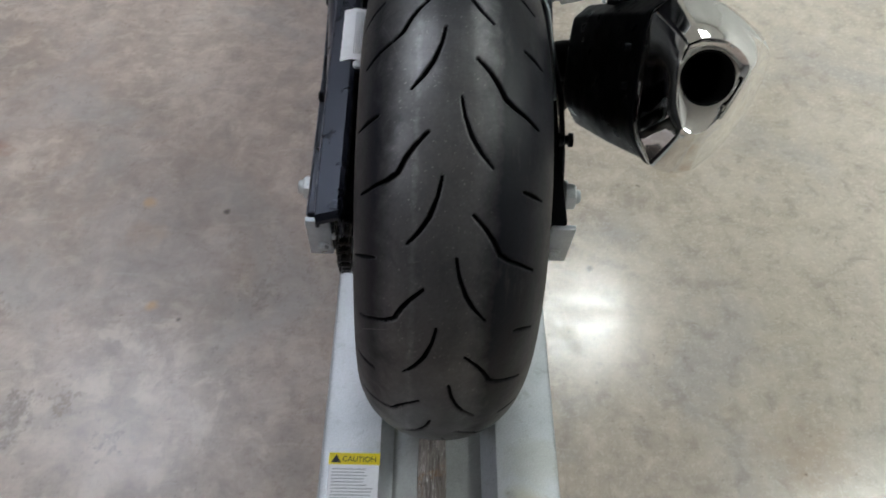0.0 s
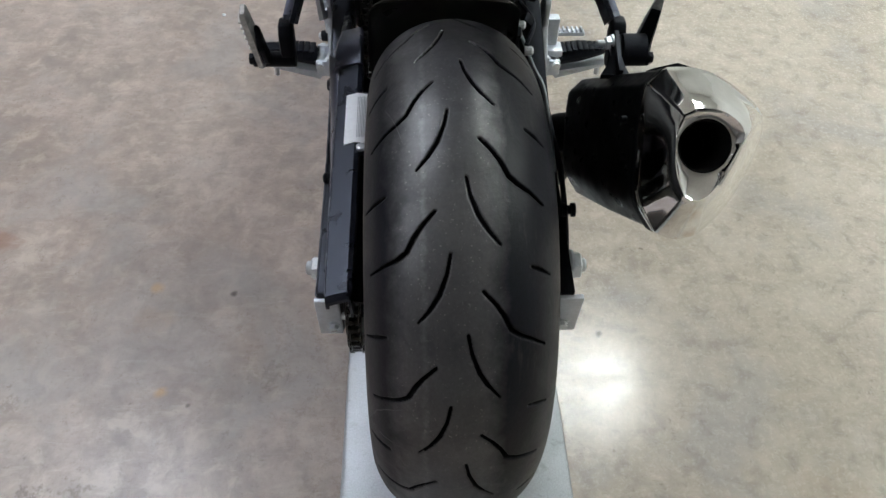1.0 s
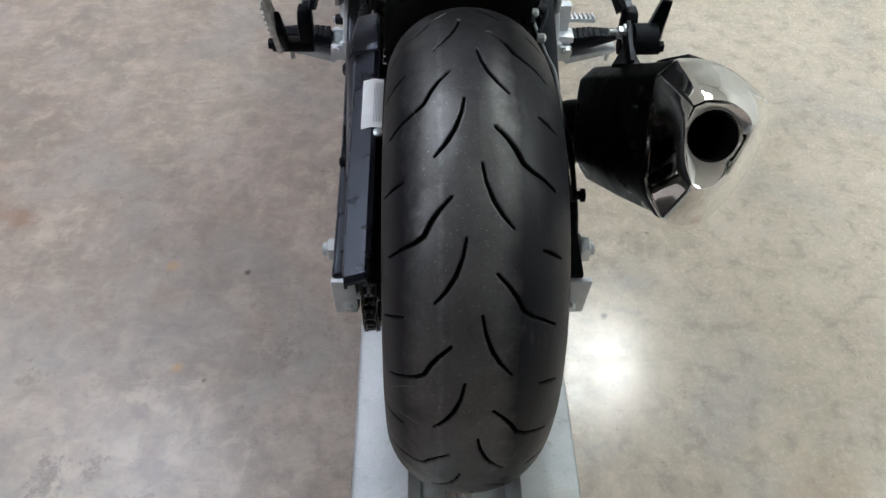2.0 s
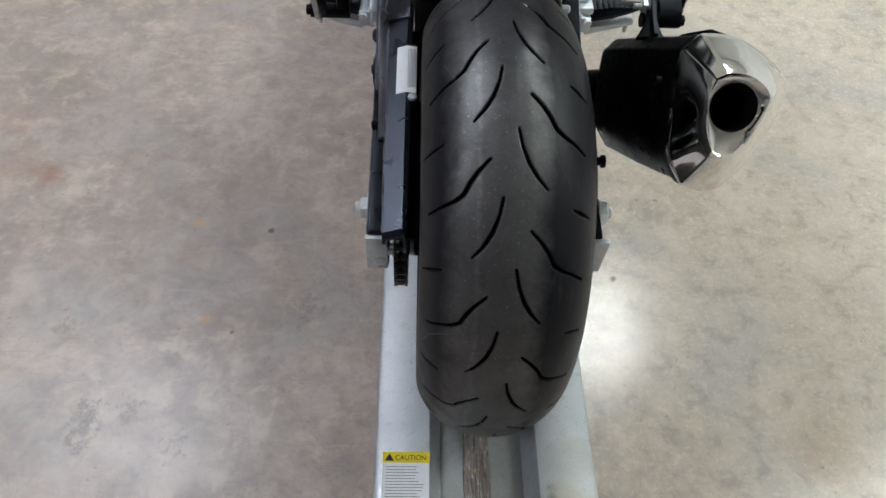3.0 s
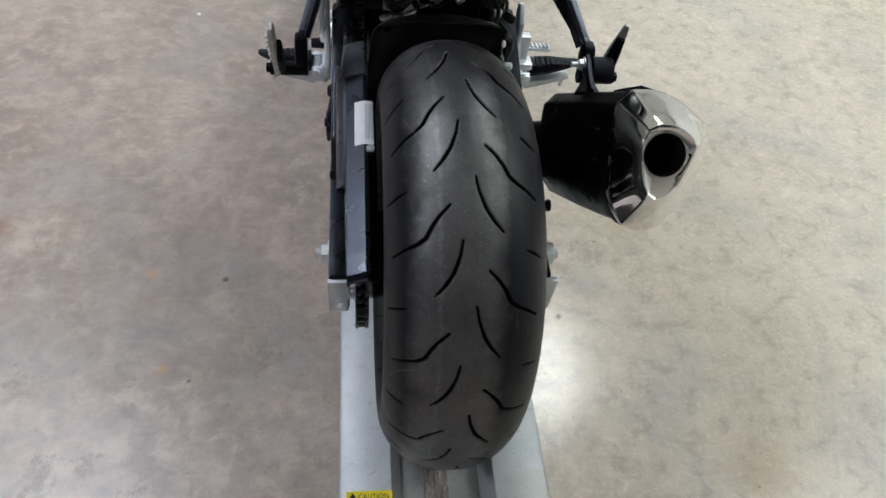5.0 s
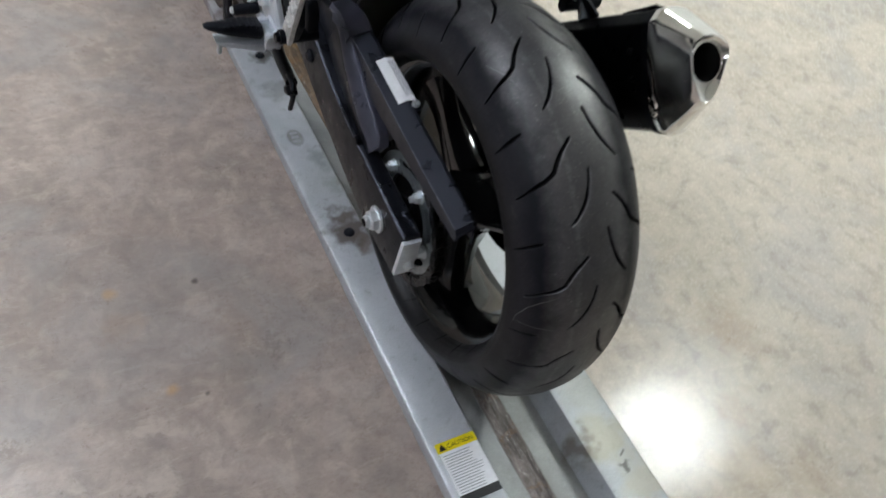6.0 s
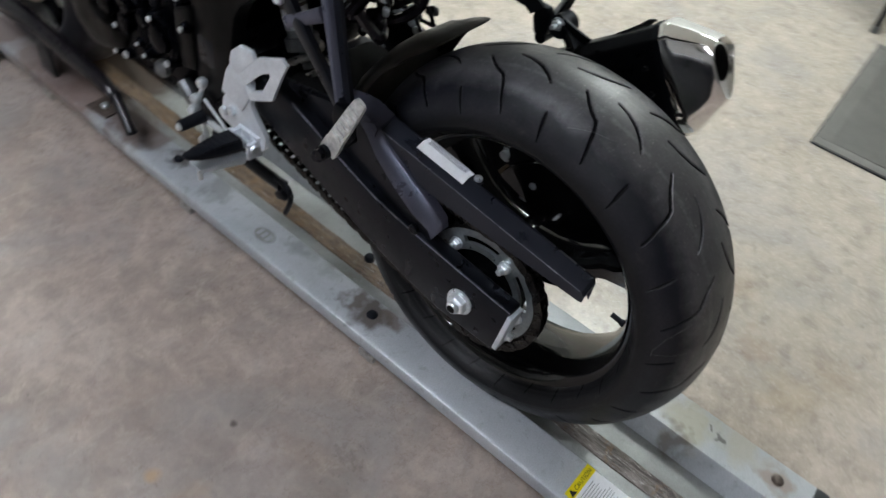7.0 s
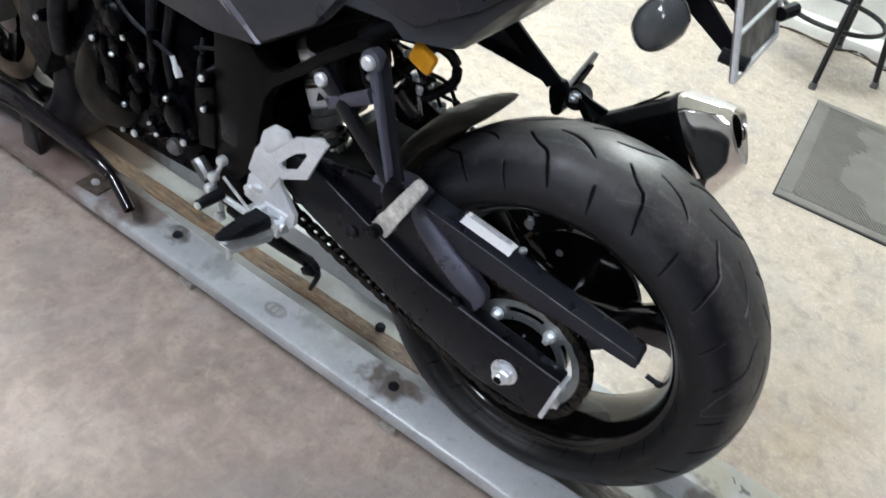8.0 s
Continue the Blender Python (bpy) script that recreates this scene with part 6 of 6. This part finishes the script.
part("cover_edge", b, M_CREASE, tank, "painted highlight along the crease of the side cover")
b = bmesh.new()
box(b, (-.100, .272, .734), (.014, .040, .032), .0065, Matrix.Rotation(.35, 4, "X"))
part("side_reflector", b, M_ORANGE, bike, "orange side reflector")

b = bmesh.new()
strut(b, (-.05, .03, .95), (-.05, -.085, .880), .040, .014, .010, (1, 0, 0))
strut(b, (.05, .03, .95), (.05, -.085, .880), .040, .014, .010, (1, 0, 0))
box(b, (0, -.01, .96), (.09, .04, .05), .008)
ph = part("plate_holder", b, M_BLACK, bike, "black number-plate holder")
b = bmesh.new()
PM = Matrix.Translation((0, -.066, .955)) @ Matrix.Rotation(radians(-20), 4, "X")
box(b, (0, 0, 0), (.19, .004, .19), .002, PM)
pt = part("number_plate_frame", b, M_SCUFF, ph, "scuffed grey number-plate backing")
b = bmesh.new()
for c, sz in (((-.092, -.003, 0), (.007, .006, .19)), ((.092, -.003, 0), (.007, .006, .19)), ((0, -.003, -.092), (.19, .006, .007)), ((0, -.003, .092), (.19, .006, .007)),
              ((0, -.003, -.045), (.18, .006, .004))):
    box(b, PM @ Vector(c), sz, .0015, Matrix.Rotation(radians(-20), 4, "X"))
part("plate_rim", b, M_ALLOY, pt)
b = bmesh.new()
tube(b, [(-.08, -.075, .885), (-.08, -.105, .885)], .008, 10)
part("plate_bolt", b, M_RUBBER, ph)
b = bmesh.new()
tube(b, [(.085, -.095, .895), (.11, -.105, .90)], .009, 10)
part("plate_bolt", b, M_RUBBER, ph)
for s in (-1, 1):
    b = bmesh.new()
    rows = []
    for k, r in [(q / 12, .0305 * max(.12, math.sin(math.pi * (.08 + .88 * q / 12)) ** .6)) for q in range(13)]:
        c = Vector((s * .118, .014 - .052 * k, .900 + .010 * k))
        rows.append([c + Vector((math.cos(a) * r * .95, 0, math.sin(a) * r * 1.05)) for a in [2 * math.pi * j / 32 for j in range(32)]])
    loft(b, rows)
    ind = part("rear_indicator", b, M_LENS, ph, "smoked grey rear indicator")
    b = bmesh.new()
    tube(b, [(s * .03, -.01, .90), (s * .09, .005, .895)], .011, 10)
    part("indicator_stalk", b, M_RUBBER, ind)
child_shift(bike)

# ---------------------------------------------------------------- other things in the workshop
lev = thing("tapered_exhaust_tube", (-.13, 1.0, DECK), "glossy black tapered tube with open outlet above the rail", "exhaust tube")
b = bmesh.new()
tube(b, [(-.132, 1.42, .203), (-.131, 1.31, .210), (-.130, 1.25, .213), (-.130, 1.18, .207), (-.130, 1.105, .200), (-.130, 1.013, .194), (-.130, .972, .185), (-.130, .945, .174)], .0270, 24, 3, .0140)
part("tapered_body", b, M_PIPE, lev)
b = bmesh.new()
tube(b, [(-.130, .955, .180), (-.134, .932, .168), (-.149, .874, .138)], .0125, 18, 0, None, .0022)
part("outlet", b, M_PIPE, lev, "open outlet tube")
b = bmesh.new()
lathe(b, [(-.0012, .0160), (.0012, .0160), (.0024, .0142)], (-.130, .948, .176), "y", 20)
part("weld_seam", b, M_PIPE, lev)
b = bmesh.new()
prism(b, [(1.20, DECK), (1.26, DECK), (1.245, .195), (1.215, .195)], -.136, -.124, .002)
part("stay", b, M_STOOL, lev, "dark steel stay under the tube")
child_shift(lev)


def floor_mat():
    t = thing("rubber_mat", (1.85, -.75, 0), "grey ribbed rubber floor mat with a smooth border", "mat")
    # corners: (1.405, -.20) and (2.285, -.165); runs away along -y
    x0, x1, y1, y0 = -.445, .435, .565, -.75
    b = bmesh.new()
    box(b, (0, (y0 + y1) / 2, .003), (x1 - x0, y1 - y0, .006), .002)
    part("base_sheet", b, M_MAT, t)
    b = bmesh.new()
    for cx, cy, sx, sy in ((x0 + .024, (y0 + y1) / 2, .038, y1 - y0 - .01), (x1 - .024, (y0 + y1) / 2, .038, y1 - y0 - .01), ((x0 + x1) / 2, y1 - .024, x1 - x0 - .09, .038), ((x0 + x1) / 2, y0 + .024, x1 - x0 - .09, .038)):
        box(b, (cx, cy, .0075), (sx, sy, .004), .002)
    part("border", b, M_MAT, t)
    # diagonal ribs, worn flat and dusty in one broad patch
    b = bmesh.new()
    xa, xb, ya, yb = x0 + .052, x1 - .052, y0 + .052, y1 - .052
    slope = math.tan(radians(28))
    step, seg = .0112, .030
    for i in range(int(((yb - ya) + (xb - xa) * slope) / step)):
        top = yb - step * i
        lo_x, hi_x = max(xa, xa + (ya - top) / slope), min(xb, xa + (yb - top) / slope)
        n = max(1, int((hi_x - lo_x) / seg))
        for k in range(n):
            p, q = [Vector((lo_x + (hi_x - lo_x) * j / n, top + (lo_x + (hi_x - lo_x) * j / n - xa) * slope, 0)) for j in (k, k + 1)]
            if (q - p).length < .006:
                continue
            worn = math.hypot((p.x - .03) / .40, (p.y - .27) / .13) + .55 * noise.noise((p.x * 7, p.y * 7, 2))
            if worn < .85:
                continue
            box(b, ((p.x + q.x) / 2, (p.y + q.y) / 2, .0070), ((q - p).length, .0052, .004), 0.0, Matrix.Rotation(radians(28), 4, "Z"))
    tagged(part("ribs", b, M_MAT, t), kind="stuff")
    b = bmesh.new()
    box(b, (0, (y0 + y1) / 2, .0022), (x1 - x0 + .008, y1 - y0 + .008, .0036), .0015)
    part("rubber_edge", b, M_RUBBER, t, "black rubber backing")
    t.rotation_euler[2] = radians(2.0)


floor_mat()


def stool():
    t = thing("bar_stool", (2.66, -.02, 0), "black tubular steel stool with a ring footrest", "stool")
    legs = [(-.30, -.10), (-.01, -.31), (.28, -.10), (.02, .26)]
    for lx, ly in legs:
        b = bmesh.new()
        tube(b, [(lx, ly, .012), (lx * .42, ly * .42, .70)], .0125, 12)
        part("leg", b, M_STOOL, t)
        b = bmesh.new()
        lathe(b, [(0, .017), (.012, .017), (.026, .015)], (lx, ly, 0), "z", 14)
        part("foot", b, M_SHOCK, t)
    b = bmesh.new()
    pts = [(math.cos(a) * .225, math.sin(a) * .215 - .02, .22) for a in [2 * math.pi * j / 32 for j in range(33)]]
    tube(b, pts, .010, 10)
    part("foot_ring", b, M_STOOL, t)
    b = bmesh.new()
    lathe(b, [(.69, .10), (.70, .18), (.74, .185), (.755, .17), (.76, .05)], (0, 0, 0), "z", 32)
    part("seat", b, M_RUBBER, t)


stool()

# foot of the wall: rough plinth with a cable along it
b = bmesh.new()
prism(b, [(2.965, 0.0), (2.975, .05), (3.075, .075), (3.075, 0.0)], -6, 8, .004, "y")
tagged(part("baseboard", b, M_WALL), "grubby white plinth along the wall", "baseboard", kind="structure")
cab = thing("wall_cable", (2.95, 0, 0), "thin dark cable lying along the foot of the wall", "cable")
b = bmesh.new()
tube(b, [(2.945 + .012 * math.sin(k * 1.7), -1.5 + k * .16, .006) for k in range(20)], .0028, 8, 3)
part("cable_run", b, M_RUSTY, cab)
b = bmesh.new()
tube(b, [(2.93 + .03 * math.sin(k * 2.3) + .015 * math.sin(k * 5.1), -1.2 + k * .11, .008 + .006 * math.sin(k * 3.7)) for k in range(26)], .005, 8, 3)
part("cable_loop", b, M_RUSTY, cab, "kinked brown cable")
child_shift(cab)

# pale sheet over something low, at the far left
sheet = thing("dust_sheet", (-1.9, 1.6, 0), "pale grey dust sheet with a ragged edge over a low bench", "sheet")
b = bmesh.new()
nx, ny = 30, 60
vs = []
for i in range(nx + 1):
    row = []
    for j in range(ny + 1):
        y = .45 + 2.6 * j / ny
        edge = -1.297 + .03 * noise.noise((y * 3, 2, 0)) + .012 * noise.noise((y * 11, 5, 0)) + .10 * max(0, 0.95 - y) * -3
        x = edge - 1.2 * i / nx
        z = .035 + .20 * min(1, i / 7) ** .8 + .012 * noise.noise((x * 6, y * 6, 0)) + .006 * noise.noise((x * 19, y * 19, 3))
        row.append(b.verts.new((x, y, z)))
    vs.append(row)
for i in range(nx):
    for j in range(ny):
        b.faces.new((vs[i][j], vs[i + 1][j], vs[i + 1][j + 1], vs[i][j + 1]))
bmesh.ops.solidify(b, geom=b.faces[:], thickness=.004)
part("sheet_cloth", b, M_SHEET, sheet)
b = bmesh.new()
box(b, (-1.97, 1.78, .10), (1.1, 2.3, .19), .01)
part("bench_top", b, M_PLASTIC, sheet)
child_shift(sheet)

chip = thing("paper_scrap", (-.585, 1.262, 0), "tiny crumpled white paper scrap on the floor", "scrap")
b = bmesh.new()
bmesh.ops.create_icosphere(b, subdivisions=2, radius=.006)
for v in b.verts:
    v.co = v.co * (1 + .45 * noise.noise(v.co * 160)) * 1.0
    v.co.z = v.co.z * .5 + .004
part("scrap_paper", b, M_LABEL, chip)
